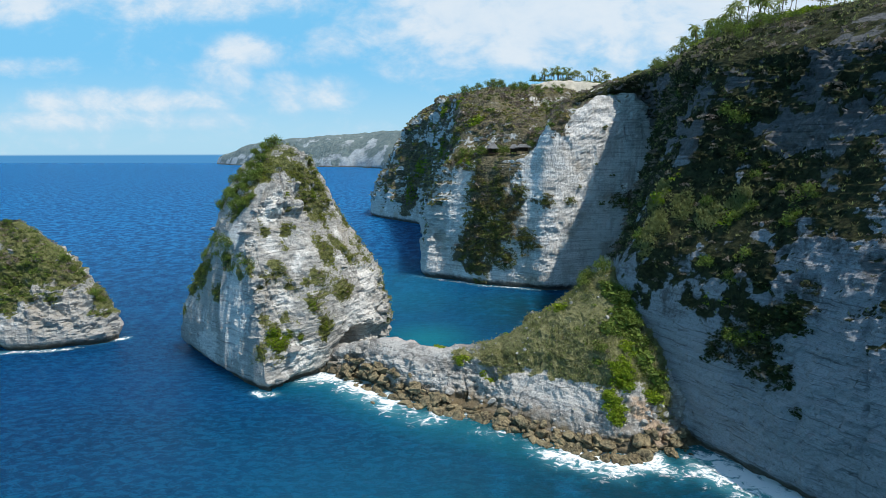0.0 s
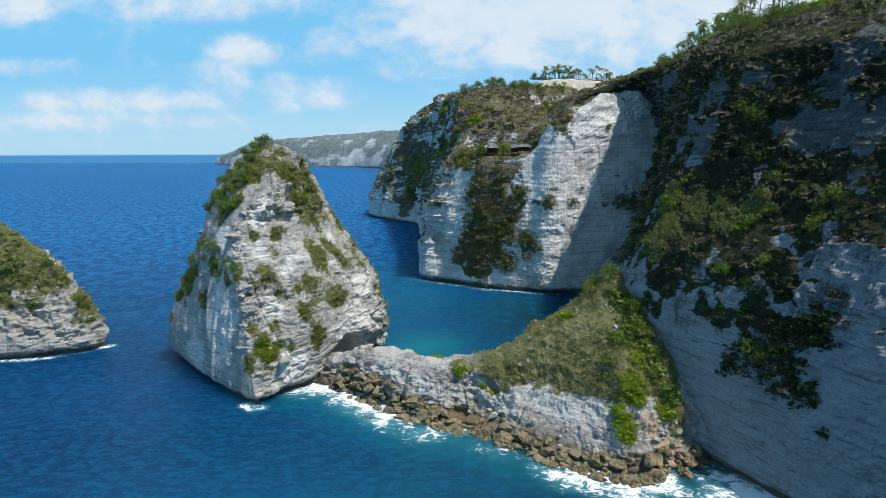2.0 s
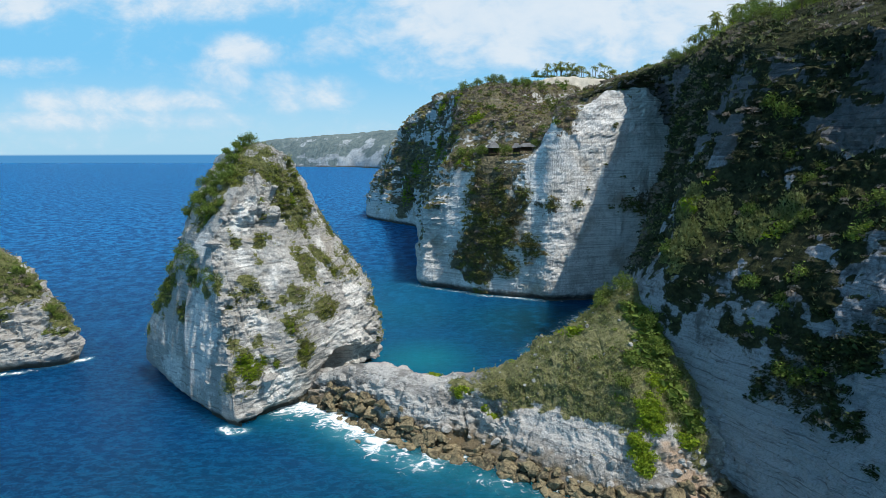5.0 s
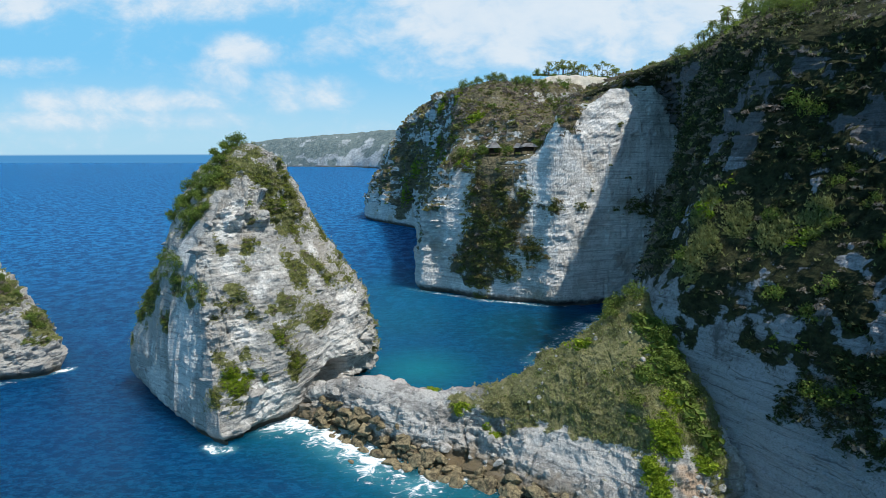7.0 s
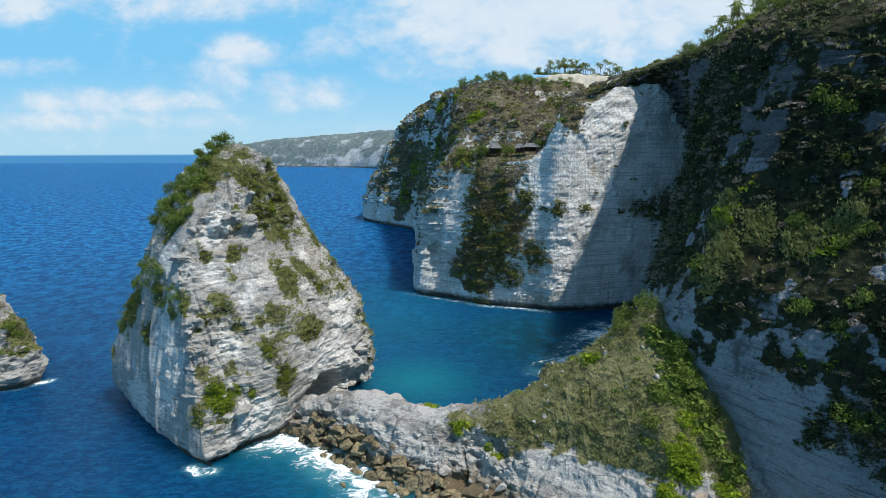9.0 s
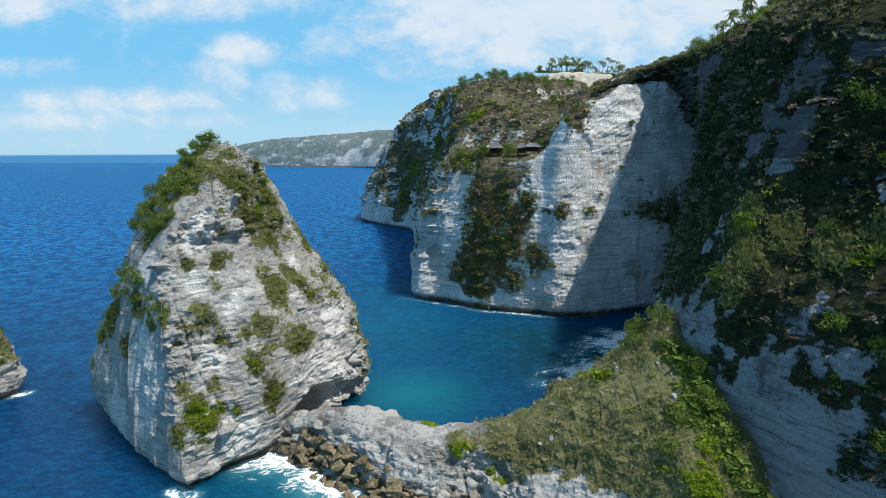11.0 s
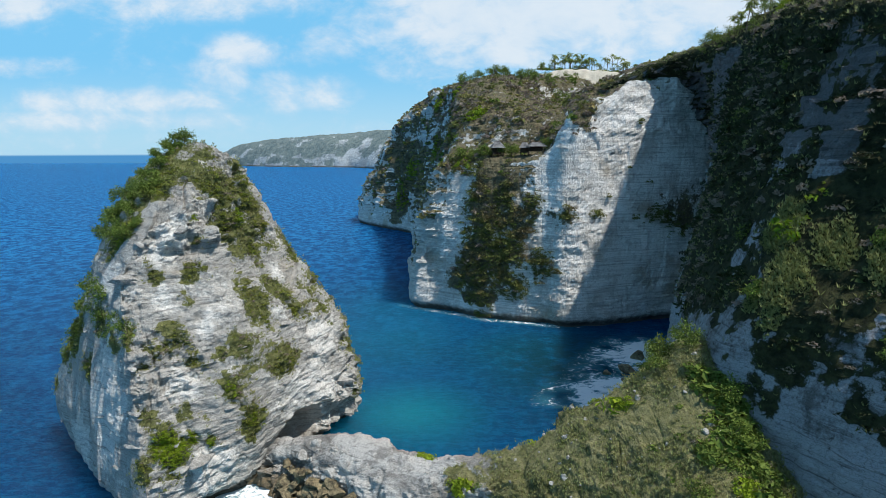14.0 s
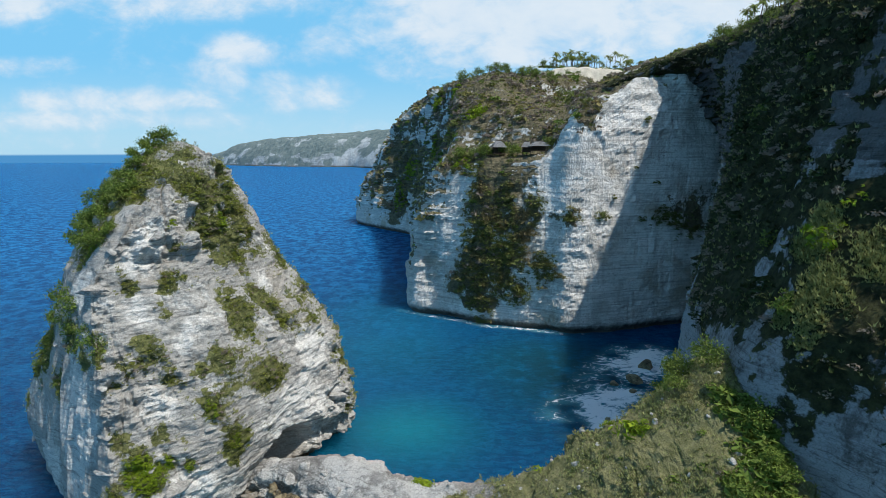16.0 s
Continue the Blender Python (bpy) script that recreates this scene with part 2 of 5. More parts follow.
    layered = net.bump(net.noise(net.stretch(p, 0.30, 0.30, 1.9), 1.0, 6.0, 0.65, 0.3), 0.35, 0.6, rough)
    net.finish(colour, 0.95, layered, 0.10)
    return mat


def leaf_material(name, low, high, dry=(0.16, 0.13, 0.05), dryness=0.25, glow=0.3):
    mat = bpy.data.materials.new(name)
    net = Net(nodes_of(mat))
    p = net.place()
    each = net.node("ShaderNodeNewGeometry").outputs["Random Per Island"]
    colour = net.mix(net.math("ADD", net.math("MULTIPLY", each, 0.85), net.math("MULTIPLY", net.math("SUBTRACT", net.noise(p, 0.16, 4.0), 0.35), 0.9)), low, high)
    colour = net.mix(net.math("MULTIPLY", net.ramp(net.noise(p, 0.07, 4.0, 0.6), 0.48, 0.66), dryness), colour, dry)
    net.finish(colour, 0.65, None, 0.2, through_light=glow)
    return mat


def plain_material(name, a, b, size=1.0, rough=0.85, bump=0.3):
    mat = bpy.data.materials.new(name)
    net = Net(nodes_of(mat))
    p = net.place()
    grain = net.noise(p, 3.0 / size, 7.0, 0.65)
    colour = net.mix(net.ramp(net.math("ADD", net.math("MULTIPLY", grain, 0.6), net.math("MULTIPLY", net.noise(p, 0.6 / size, 3.0), 0.4)), 0.36, 0.64), a, b)
    net.finish(colour, rough, net.bump(grain, bump, 0.3 * size), 0.2)
    return mat


def sea_material():
    mat = bpy.data.materials.new("sea_water")
    net = Net(nodes_of(mat))
    p = net.place()
    shallow, foam, dark_water = net.attribute("shallow"), net.attribute("foam"), net.attribute("dark_water")
    swell = net.noise(net.stretch(p, 0.004, 0.011, 0.0), 1.0, 5.0, 0.6)
    deep = net.mix(net.ramp(swell, 0.38, 0.62), (0.0012, 0.034, 0.110), (0.0018, 0.050, 0.160))
    # lit and dim wave faces are painted into the colour by this noise
    chop = net.noise(net.stretch(p, 0.20, 0.34, 0.0), 1.0, 9.0, 0.80, 0.5)
    deep = net.mix(net.ramp(chop, 0.44, 0.58), net.mix(0.25, deep, (0.0, 0.012, 0.05)), net.mix(0.6, deep, (0.0035, 0.092, 0.225)))
    # haze painted in: the sea colour turns lighter and bluer far out
    deep = net.mix(net.attribute("far_haze"), deep, net.mix(net.ramp(net.noise(net.stretch(p, 0.10, 0.085, 0.0), 1.0, 8.0, 0.82, 0.4), 0.44, 0.58), (0.003, 0.060, 0.195), (0.014, 0.20, 0.475)))
    colour = net.mix(shallow, deep, (0.007, 0.215, 0.265))
    colour = net.mix(net.math("MULTIPLY", dark_water, net.ramp(net.noise(p, 0.09, 5.0, 0.65), 0.30, 0.56)), colour, (0.003, 0.036, 0.052))
    lace = net.noise(net.stretch(p, 0.20, 0.25, 0.0), 1.0, 9.0, 0.74, 1.3)
    white = net.ramp(net.math("ADD", foam, net.math("MULTIPLY", net.math("SUBTRACT", lace, 0.5), 3.8)), 0.46, 0.95)
    white = net.math("MULTIPLY", white, net.ramp(foam, 0.06, 0.28))
    milk = net.ramp(foam, 0.05, 0.7)
    colour = net.mix(net.math("MULTIPLY", milk, 0.55), colour, (0.10, 0.36, 0.42))
    waves = net.noise(net.stretch(p, 0.20, 0.42, 0.0), 1.0, 6.0, 0.62, 0.4)
    ripple = net.noise(net.stretch(p, 0.9, 1.5, 0.0), 1.0, 5.0, 0.6, 0.2)
    normal = net.bump(ripple, 0.7, 0.6, net.bump(waves, 0.9, 3.2))
    body = net.node("ShaderNodeSubsurfaceScattering", falloff="BURLEY")
    body.inputs["Radius"].default_value, body.inputs["Scale"].default_value = (1.0, 1.0, 1.0), 30.0
    net.link(colour, body.inputs["Color"]), net.link(normal, body.inputs["Normal"])
    froth = net.node("ShaderNodeBsdfDiffuse")
    froth.inputs["Color"].default_value = (0.80, 0.84, 0.85, 1.0)
    water = net.node("ShaderNodeMixShader")
    net.link(white, water.inputs[0]), net.link(body.outputs[0], water.inputs[1]), net.link(froth.outputs[0], water.inputs[2])
    body = water
    sheen = net.node("ShaderNodeBsdfGlossy")
    sheen.inputs["Roughness"].default_value = 0.22
    net.link(normal, sheen.inputs["Normal"])
    fresnel = net.node("ShaderNodeFresnel")
    fresnel.inputs["IOR"].default_value = 1.33
    net.link(normal, fresnel.inputs["Normal"])
    gloss = net.math("MULTIPLY", net.math("MINIMUM", net.math("MULTIPLY", fresnel.outputs[0], 0.55), 0.20), net.math("SUBTRACT", 1.0, white))
    both = net.node("ShaderNodeMixShader")
    net.link(gloss, both.inputs[0]), net.link(body.outputs[0], both.inputs[1]), net.link(sheen.outputs[0], both.inputs[2])
    net.link(both.outputs[0], net.node("ShaderNodeOutputMaterial").inputs[0])
    return mat


# the dark tide tone is wet stain plus painted shade of the undercut
LIMESTONE = rock_material("limestone", (0.80, 0.775, 0.72), (0.48, 0.46, 0.42), (0.13, 0.122, 0.11), 0.25, (0.055, 0.070, 0.020), (0.21, 0.21, 0.08), 2.6, (0.035, 0.030, 0.022), aged=0.05, speck=0.5)
SADDLE_STONE = rock_material("saddle_limestone", (0.58, 0.565, 0.53), (0.30, 0.29, 0.27), (0.11, 0.10, 0.09), 0.25, (0.12, 0.125, 0.05), (0.27, 0.255, 0.125), 4.6, (0.085, 0.062, 0.030), speck=0.45)
# here too the tide band's colour carries shade from the undercut foot
WALL_STONE = rock_material("cliff_limestone", (0.83, 0.815, 0.78), (0.58, 0.565, 0.53), (0.25, 0.24, 0.22), 0.55, (0.062, 0.056, 0.032), (0.190, 0.160, 0.095), 3.2, (0.030, 0.027, 0.022), crack=0.2, lines=0.42)
# limestone made darker: the near cliff's shade is put into its colour
SHADE_STONE = rock_material("shaded_limestone", (0.38, 0.39, 0.41), (0.16, 0.16, 0.162), (0.045, 0.043, 0.04), 0.1, (0.012, 0.016, 0.008), (0.065, 0.068, 0.030), aged=-0.04, lines=0.16)
# distance haze is mixed into the coast's pale blue-grey colours
FAR_STONE = rock_material("hazed_limestone", (0.50, 0.53, 0.54), (0.30, 0.33, 0.34), (0.17, 0.195, 0.20), 0.2, (0.105, 0.150, 0.155), (0.205, 0.245, 0.225), 6.0, coarse=0.12)
BOULDER_STONE = plain_material("shore_boulder_stone", (0.34, 0.275, 0.16), (0.055, 0.046, 0.030), 2.5, 0.7, 0.9)
LEAVES = leaf_material("bush_leaves", (0.055, 0.095, 0.016), (0.20, 0.27, 0.05))
# bush leaves darkened, with the cliff's shade put into their colour
SHADE_LEAVES = leaf_material("shaded_leaves", (0.006, 0.012, 0.004), (0.055, 0.076, 0.022), (0.070, 0.060, 0.036), 0.6, 0.10)
ROCK_LEAVES = leaf_material("low_shrub_leaves", (0.10, 0.135, 0.02), (0.34, 0.37, 0.07), (0.22, 0.18, 0.07), 0.3, 0.5)
GULLY_LEAVES = leaf_material("gully_leaves", (0.085, 0.100, 0.028), (0.190, 0.210, 0.062), (0.24, 0.165, 0.095), 0.65)
HEADLAND_LEAVES = leaf_material("headland_leaves", (0.12, 0.115, 0.035), (0.36, 0.32, 0.11), (0.30, 0.22, 0.10), 0.5)
BRIGHT = leaf_material("bright_leaves", (0.11, 0.18, 0.012), (0.30, 0.385, 0.026), dryness=0.1)
DRY = leaf_material("dry_scrub", (0.12, 0.102, 0.076), (0.33, 0.275, 0.21), (0.26, 0.205, 0.175), 0.7)
BARK = plain_material("bark", (0.16, 0.125, 0.09), (0.07, 0.055, 0.042), 0.6)
SEA = sea_material()


# ---- landforms ----
def carve(grid, closed, strength=1.0, seed=1, ledges=1.0, flutes=0.0, flute_way=None, hollows=(), crag=1.0, level=0.30, dip=(0.0, 0.0), bulge=6.0, topped=None):
    """Weathers a smooth grid into bedded rock: bulges, blocks, ledges, cracks, a notch at the water."""
    shape = grid.shape
    p = grid.reshape(-1, 3)
    n = grid_normals(grid, closed).reshape(-1, 3)
    steep = step(1 - np.abs(n[:, 2]), 0.10, 0.45)
    fluted = step(n @ np.array(flute_way), 0.55, 0.72) if flute_way else np.zeros(len(p))
    warp = 5.0 * fbm(p, 60, 3, seed + 50) + 1.6 * fbm(p, 9, 3, seed + 51)
    out = bulge * fbm(p, 48, 3, seed, (1, 1, 0.7))
    craggy = crag * (1 - 0.8 * fluted) * (0.35 + 0.9 * step(fbm(p, 34, 3, seed + 31), -0.2, 0.25))
    out += craggy * 3.0 * (fbm(p, 13, 5, seed + 9, (1, 1, 1.3), True) - 0.35)
    lump = fbm(p, 6.0, 3, seed + 70, (1, 1, 1.25)) * 6
    out += craggy * 0.55 * (np.floor(lump) + step(lump - np.floor(lump), 0.7, 1.0))
    small = fbm(p, 3.0, 3, seed + 75, (1, 1, 1.5)) * 5
    out += craggy * 0.55 * (np.floor(small) + step(small - np.floor(small), 0.6, 1.0))
    if topped:
        ledges = ledges * (0.45 + 1.1 * step(p[:, 2], *topped))
    for high, amount, k in ((7.5, 1.7, 0), (2.9, 1.0, 1), (1.5, 0.5, 2)):
        tall = p[:, 2] + warp + p[:, :2] @ np.array(dip)
        bed = np.floor(tall / high)
        saw = tall / high - bed
        proud = lattice(bed.astype(np.int64), bed.astype(np.int64) * 3, np.floor((p[:, 0] + p[:, 1]) / 19 + fbm(p, 12, 2, seed + 33)).astype(np.int64), seed + k)
        patch = 0.2 + 0.8 * step(fbm(p, 26, 3, seed + 30 + k), -0.2, 0.2)
        out += ledges * amount * patch * (1 - 0.85 * fluted) * (saw ** 2 - 0.4) * (0.25 + 1.1 * proud)
    if topped:
        out *= 0.75 + 0.75 * step(p[:, 2], *topped)
    crack = fbm(p, 17, 3, seed + 80, (1, 1, 0.16))
    out -= 1.8 * np.exp(-(crack / 0.03) ** 2) * craggy
    if flutes:
        out += flutes * (0.25 + fluted if flute_way else 1.0) * (fbm(p, 6.0, 3, seed + 60, (1, 1, 0.10), True) - 0.3)
    out *= strength * (level + (1 - level) * steep)
    out -= 3.4 * np.exp(-((p[:, 2] - 0.3) / 2.6) ** 2) * steep * (0.6 + 0.6 * step(fbm(p, 20, 2, seed + 90), -0.3, 0.3))
    for x, y, z, reach, deep in hollows:
        d = ((p[:, 0] - x) ** 2 + (p[:, 1] - y) ** 2 + ((p[:, 2] - z) * 1.4) ** 2) / reach**2
        out -= deep * np.exp(-(d**2))
    moved = p + n * out[:, None]
    moved[:, 2] = np.where(p[:, 2] < -2, p[:, 2], moved[:, 2])
    return moved.reshape(shape)


def blobs(p, spots):
    """Soft spots: each (x, y, z, reach), a little taller than wide."""
    total = np.zeros(len(p))
    q = p + np.stack([3.2 * fbm(p, 7, 3, 400 + k) for k in range(3)], 1)
    for x, y, z, reach in spots:
        d = ((q[:, 0] - x) ** 2 + (q[:, 1] - y) ** 2 + ((q[:, 2] - z) / 1.3) ** 2) / reach**2
        total = np.maximum(total, np.exp(-d * 0.8))
    return total


def cover_of(grid, closed, seed, base, flat, spots=(), bare=(), floor=7.0, ragged=0.75):
    """How much plants cover the rock, 0..1."""
    p = grid.reshape(-1, 3)
    n = grid_normals(grid, closed).reshape(-1, 3)
    level = step(np.abs(n[:, 2]), 0.25, 0.75)
    c = base + flat * level + ragged * (fbm(p, 22, 4, seed, (1, 1, 0.8)) + 0.7 * fbm(p, 6, 3, seed + 7))
    c += 0.95 * blobs(p, spots) if spots else 0
    c -= 1.2 * blobs(p, bare) if bare else 0
    return np.clip(c, 0, 1) * step(p[:, 2], floor, floor + 6)


def land(name, grid, closed, cover, material, label, category, kind="", age=None):
    columns, rows, _ = grid.shape
    verts = grid.reshape(-1, 3)
    mesh = mesh_from(name, verts, grid_faces(columns, rows, closed), False)
    give(mesh, "cover", cover)
    give(mesh, "age", np.zeros(len(verts)) if age is None else age)
    ob = part(name, mesh, material)
    return tagged(ob, label, category, kind=kind)


def bush_template(rng, leaves, small=0.28, large=0.48):
    """One round bush of unit size: leaf sprays round a hollow dark middle, as triangles."""
    verts, faces = [], []
    for _ in range(leaves):
        d = rng.normal(size=3)
        d /= np.linalg.norm(d)
        d[2] = abs(d[2]) * 1.1 - 0.35
        r = rng.uniform(0.62, 1.08)
        c = d * r * np.array((1, 1, 0.85))
        a = rng.normal(size=3)
        a -= a.dot(d) * d * rng.uniform(0.3, 0.9)
        a /= np.linalg.norm(a)
        b = np.cross(d, a) + rng.normal(size=3) * 0.25
        s = rng.uniform(small, large)
        k = len(verts)
        verts += [c - a * s - b * s * 0.4, c + b * s * 0.55 - d * 0.06, c + a * s * 1.1 - d * s * 0.5, c - b * s * 0.6 + d * 0.05]
        faces += [(k, k + 1, k + 2), (k, k + 2, k + 3)]
    return np.array(verts), np.array(faces)


RNG = np.random.default_rng(7)
BUSHES = [bush_template(RNG, 30) for _ in range(6)]
FINE_BUSHES = [bush_template(RNG, 44, 0.18, 0.34) for _ in range(6)]


HUTS = [(36, 460), (51, 452), (58, 450)]


def plant(name, points, sizes, material, label, squash=0.85, fine=True):
    """Many bushes at the points, joined into one object of kind stuff."""
    clear = np.min([np.hypot(points[:, 0] - x, points[:, 1] - y + 3) for x, y in HUTS], axis=0) > 7.5
    points, sizes = points[clear], sizes[clear]
    verts, faces, base = [], [], 0
    kinds = RNG.integers(0, len(BUSHES), len(points))
    for kind, (v, f) in enumerate(FINE_BUSHES if fine else BUSHES):
        at = points[kinds == kind]
        if not len(at):
            continue
        size = sizes[kinds == kind]
        turn = RNG.uniform(0, 2 * np.pi, len(at))
        c, s = np.cos(turn)[:, None], np.sin(turn)[:, None]
        wide = size * RNG.uniform(0.8, 1.3, len(at))
        x = (v[:, 0] * c - v[:, 1] * s) * wide[:, None] + at[:, 0:1]
        y = (v[:, 0] * s + v[:, 1] * c) * wide[:, None] + at[:, 1:2]
        z = v[None, :, 2] * (size * RNG.uniform(0.7, 1.2, len(at)) * squash)[:, None] + at[:, 2:3]
        verts.append(np.stack([x, y, z], 2).reshape(-1, 3))
        faces.append((f[None] + (np.arange(len(at)) * len(v))[:, None, None]).reshape(-1, 3) + base)
        base += len(at) * len(v)
    mesh = mesh_from(name, np.concatenate(verts), np.concatenate(faces), False)
    return tagged(part(name, mesh, material), label, "plants", kind="stuff")


def pick(grid, weight, count):
    """Places on the grid, drawn by weight times area."""
    p = grid.reshape(-1, 3)
    du, dv = np.gradient(grid, axis=0), np.gradient(grid, axis=1)
    area = np.linalg.norm(np.cross(du, dv), axis=2).reshape(-1)
    w = np.clip(weight, 0, None) * area
    at = RNG.choice(len(p), count, p=w / w.sum())
    return p[at] + RNG.normal(size=(count, 3)) * 0.5, at


def levels(*heights_and_lines):
    """Lines of (x, y) at a height, or of (x, y, z) where the height is None."""
    made = []
    for height, line in heights_and_lines:
        made.append([(*q, height) if len(q) == 2 else q for q in line])
    return made


# the high cliff beside the path, from behind the camera's start to the head of the cove
NEAR = levels(
    (-9, [(175, -90), (148, 60), (119, 125), (97, 169), (86, 192), (80, 214), (75, 238), (85, 288), (98, 336), (128, 392), (165, 446), (176, 480)]),
    (None, [(174, -90, 28), (147, 60, 28), (118, 128, 28), (99, 172, 28), (86, 196, 28), (79, 214, 28), (73, 234, 30), (84, 286, 30), (97, 332, 30), (129, 391, 30), (166, 446, 30), (176, 480, 30)]),
    (None, [(178, -90, 50), (154, 60, 52), (121, 129, 50), (104, 173, 49), (92, 196, 48), (80, 215, 48), (69, 233, 51), (83, 284, 52), (98, 328, 50), (131, 388, 50), (166, 447, 50), (176, 480, 50)]),
    (None, [(188, -90, 72), (164, 60, 72), (129, 131, 70), (110, 173, 68), (95, 200, 67), (84, 214, 66), (76, 228, 68), (90, 282, 70), (103, 326, 70), (132, 386, 72), (167, 447, 72), (174, 480, 72)]),
    (None, [(200, -90, 92), (174, 62, 92), (140, 134, 90), (120, 174, 89), (106, 203, 88), (94, 220, 86), (85, 235, 87), (97, 284, 90), (109, 325, 92), (133, 385, 100), (164, 446, 100), (166, 478, 100)]),
    (None, [(212, -88, 126), (188, 65, 126), (160, 138, 126), (140, 175, 126), (119, 208, 126), (108, 223, 126), (101, 233, 127), (109, 285, 126), (123, 336, 127), (134, 383, 128), (148, 444, 138), (116, 466, 130)]),
    (None, [(220, -86, 140), (194, 66, 140), (167, 141, 139), (147, 181, 138), (126, 213, 137), (115, 231, 137), (110, 247, 138), (115, 290, 143), (129, 340, 146), (137, 385, 149), (134, 436, 149), (103, 458, 136)]),
    (None, [(260, -80, 165), (236, 72, 165), (212, 158, 163), (186, 204, 159), (160, 240, 157), (146, 262, 156), (150, 291, 158), (148, 326, 162), (152, 375, 162), (152, 416, 158), (142, 455, 155), (104, 476, 140)]),
    (None, [(330, -70, 176), (310, 80, 178), (280, 165, 174), (250, 225, 168), (230, 270, 166), (220, 300, 166), (215, 330, 166), (210, 375, 168), (205, 425, 170), (200, 470, 170), (200, 520, 168), (190, 580, 166)]),
    (None, [(600, -70, 196), (600, 80, 198), (600, 165, 200), (600, 235, 200), (600, 285, 200), (600, 325, 200), (600, 370, 200), (600, 420, 200), (600, 500, 200), (560, 600, 198), (520, 700, 196), (480, 800, 192)]),
)
near_smooth = loft(NEAR, 560, 300, dense=(0.15, 0.3, 1, 1.5, 1.6, 1.6, 1.5, 1.2, 1, 0.9, 0.8, 0.7), dense_up=(1, 1, 1, 1, 1, 1, 0.8, 0.6, 0.2, 0.03))[::-1]
near_grid = carve(near_smooth, False, 0.75, 3, 0.95, 0.5, crag=0.7, bulge=3.0, topped=(80, 105))
# scrub on the long ledge above the bare foot of the cliff
LEDGE_SCRUB = [(94, 189, 39, 5.6), (90, 192, 36, 4.5), (97, 183, 37, 5.5), (100, 181, 43, 6.5), (105, 179, 47, 5.4), (107, 173, 52, 5.3), (111, 173, 56, 4.8), (115, 170, 58, 3.7), (99, 177, 36, 5.4), (98, 178, 32, 3.3), (103, 171, 32, 4.3), (101, 172, 33, 3.2), (116, 167, 57, 3.2), (104, 164, 25, 2.6)]
CLIFF_SCRUB = [(83, 232, 82, 6.3), (80, 224, 73, 6.1), (86, 246, 88, 4.6), (104, 222, 112, 7.5), (103, 222, 106, 7.5), (99, 223, 100, 6.2), (106, 216, 104, 4.9), (95, 234, 112, 3.9), (102, 215, 98, 6.1), (91, 225, 85, 7.4), (96, 215, 83, 7.2), (104, 209, 88, 7.1), (110, 206, 92, 7.1), (110, 196, 87, 8.0),
    (112, 191, 83, 6.8), (97, 205, 76, 8.1), (103, 198, 76, 6.8), (109, 187, 76, 5.5), (86, 219, 72, 6.0), (76, 241, 66, 6.5), (108, 196, 80, 5.7), (118, 193, 98, 6.9), (121, 190, 103, 4.6), (116, 192, 91, 5.7), (117, 183, 84, 6.6), (122, 181, 93, 7.8), (118, 178, 81, 8.7), (123, 176, 88, 6.6),
    (124, 180, 96, 4.5), (124, 347, 126, 6.6), (100, 278, 107, 5.3), (95, 258, 105, 5.6), (92, 271, 89, 3.6), (98, 256, 111, 4.2), (105, 241, 132, 4.0), (111, 227, 133, 5.2), (116, 215, 130, 6.3), (113, 217, 127, 5.0), (120, 211, 128, 5.0), (123, 195, 120, 4.7), (125, 188, 115, 3.5), (121, 199, 112, 4.1),
    (116, 211, 118, 3.7), (117, 204, 114, 3.0), (112, 213, 115, 3.7), (109, 209, 103, 2.4), (101, 228, 124, 3.2), (106, 222, 119, 5.0), (123, 336, 136, 5.5), (110, 280, 135, 4.6), (109, 260, 137, 4.4), (145, 452, 160, 7.4), (145, 452, 160, 7.4), (79, 217, 56, 7.2), (76, 219, 46, 4.2), (83, 211, 62, 7.0),
    (91, 204, 61, 5.7), (97, 199, 62, 6.8), (101, 192, 66, 4.5), (85, 206, 48, 4.1), (90, 199, 47, 4.6), (95, 194, 49, 4.5), (98, 187, 49, 5.5), (104, 186, 59, 5.5), (104, 190, 62, 4.5), (98, 191, 54, 4.5), (107, 153, 26, 3.1), (84, 205, 32, 2.1), (109, 152, 38, 2.0), (113, 156, 46, 2.0),
    (76, 236, 67, 3.4), (75, 228, 65, 4.1), (77, 223, 68, 4.8), (81, 225, 75, 4.1), (78, 218, 63, 3.9), (75, 222, 61, 3.2), (76, 219, 56, 3.2), (79, 217, 52, 4.8), (81, 215, 55, 4.0), (85, 216, 70, 3.9), (88, 213, 69, 4.7), (82, 214, 64, 3.9), (86, 206, 50, 3.1), (87, 204, 47, 3.1),
    (84, 232, 85, 5.1), (86, 242, 89, 3.6), (86, 228, 83, 5.0), (97, 291, 88, 5.7), (106, 307, 98, 5.0), (112, 315, 109, 5.2), (90, 270, 82, 5.2), (123, 337, 126, 5.7), (115, 308, 128, 6.4), (110, 289, 128, 5.9), (105, 267, 124, 6.4), (107, 261, 130, 5.2), (92, 238, 104, 4.4), (89, 238, 96, 4.4),
    (96, 238, 113, 3.6), (91, 225, 90, 4.2), (130, 364, 134, 6.3)]
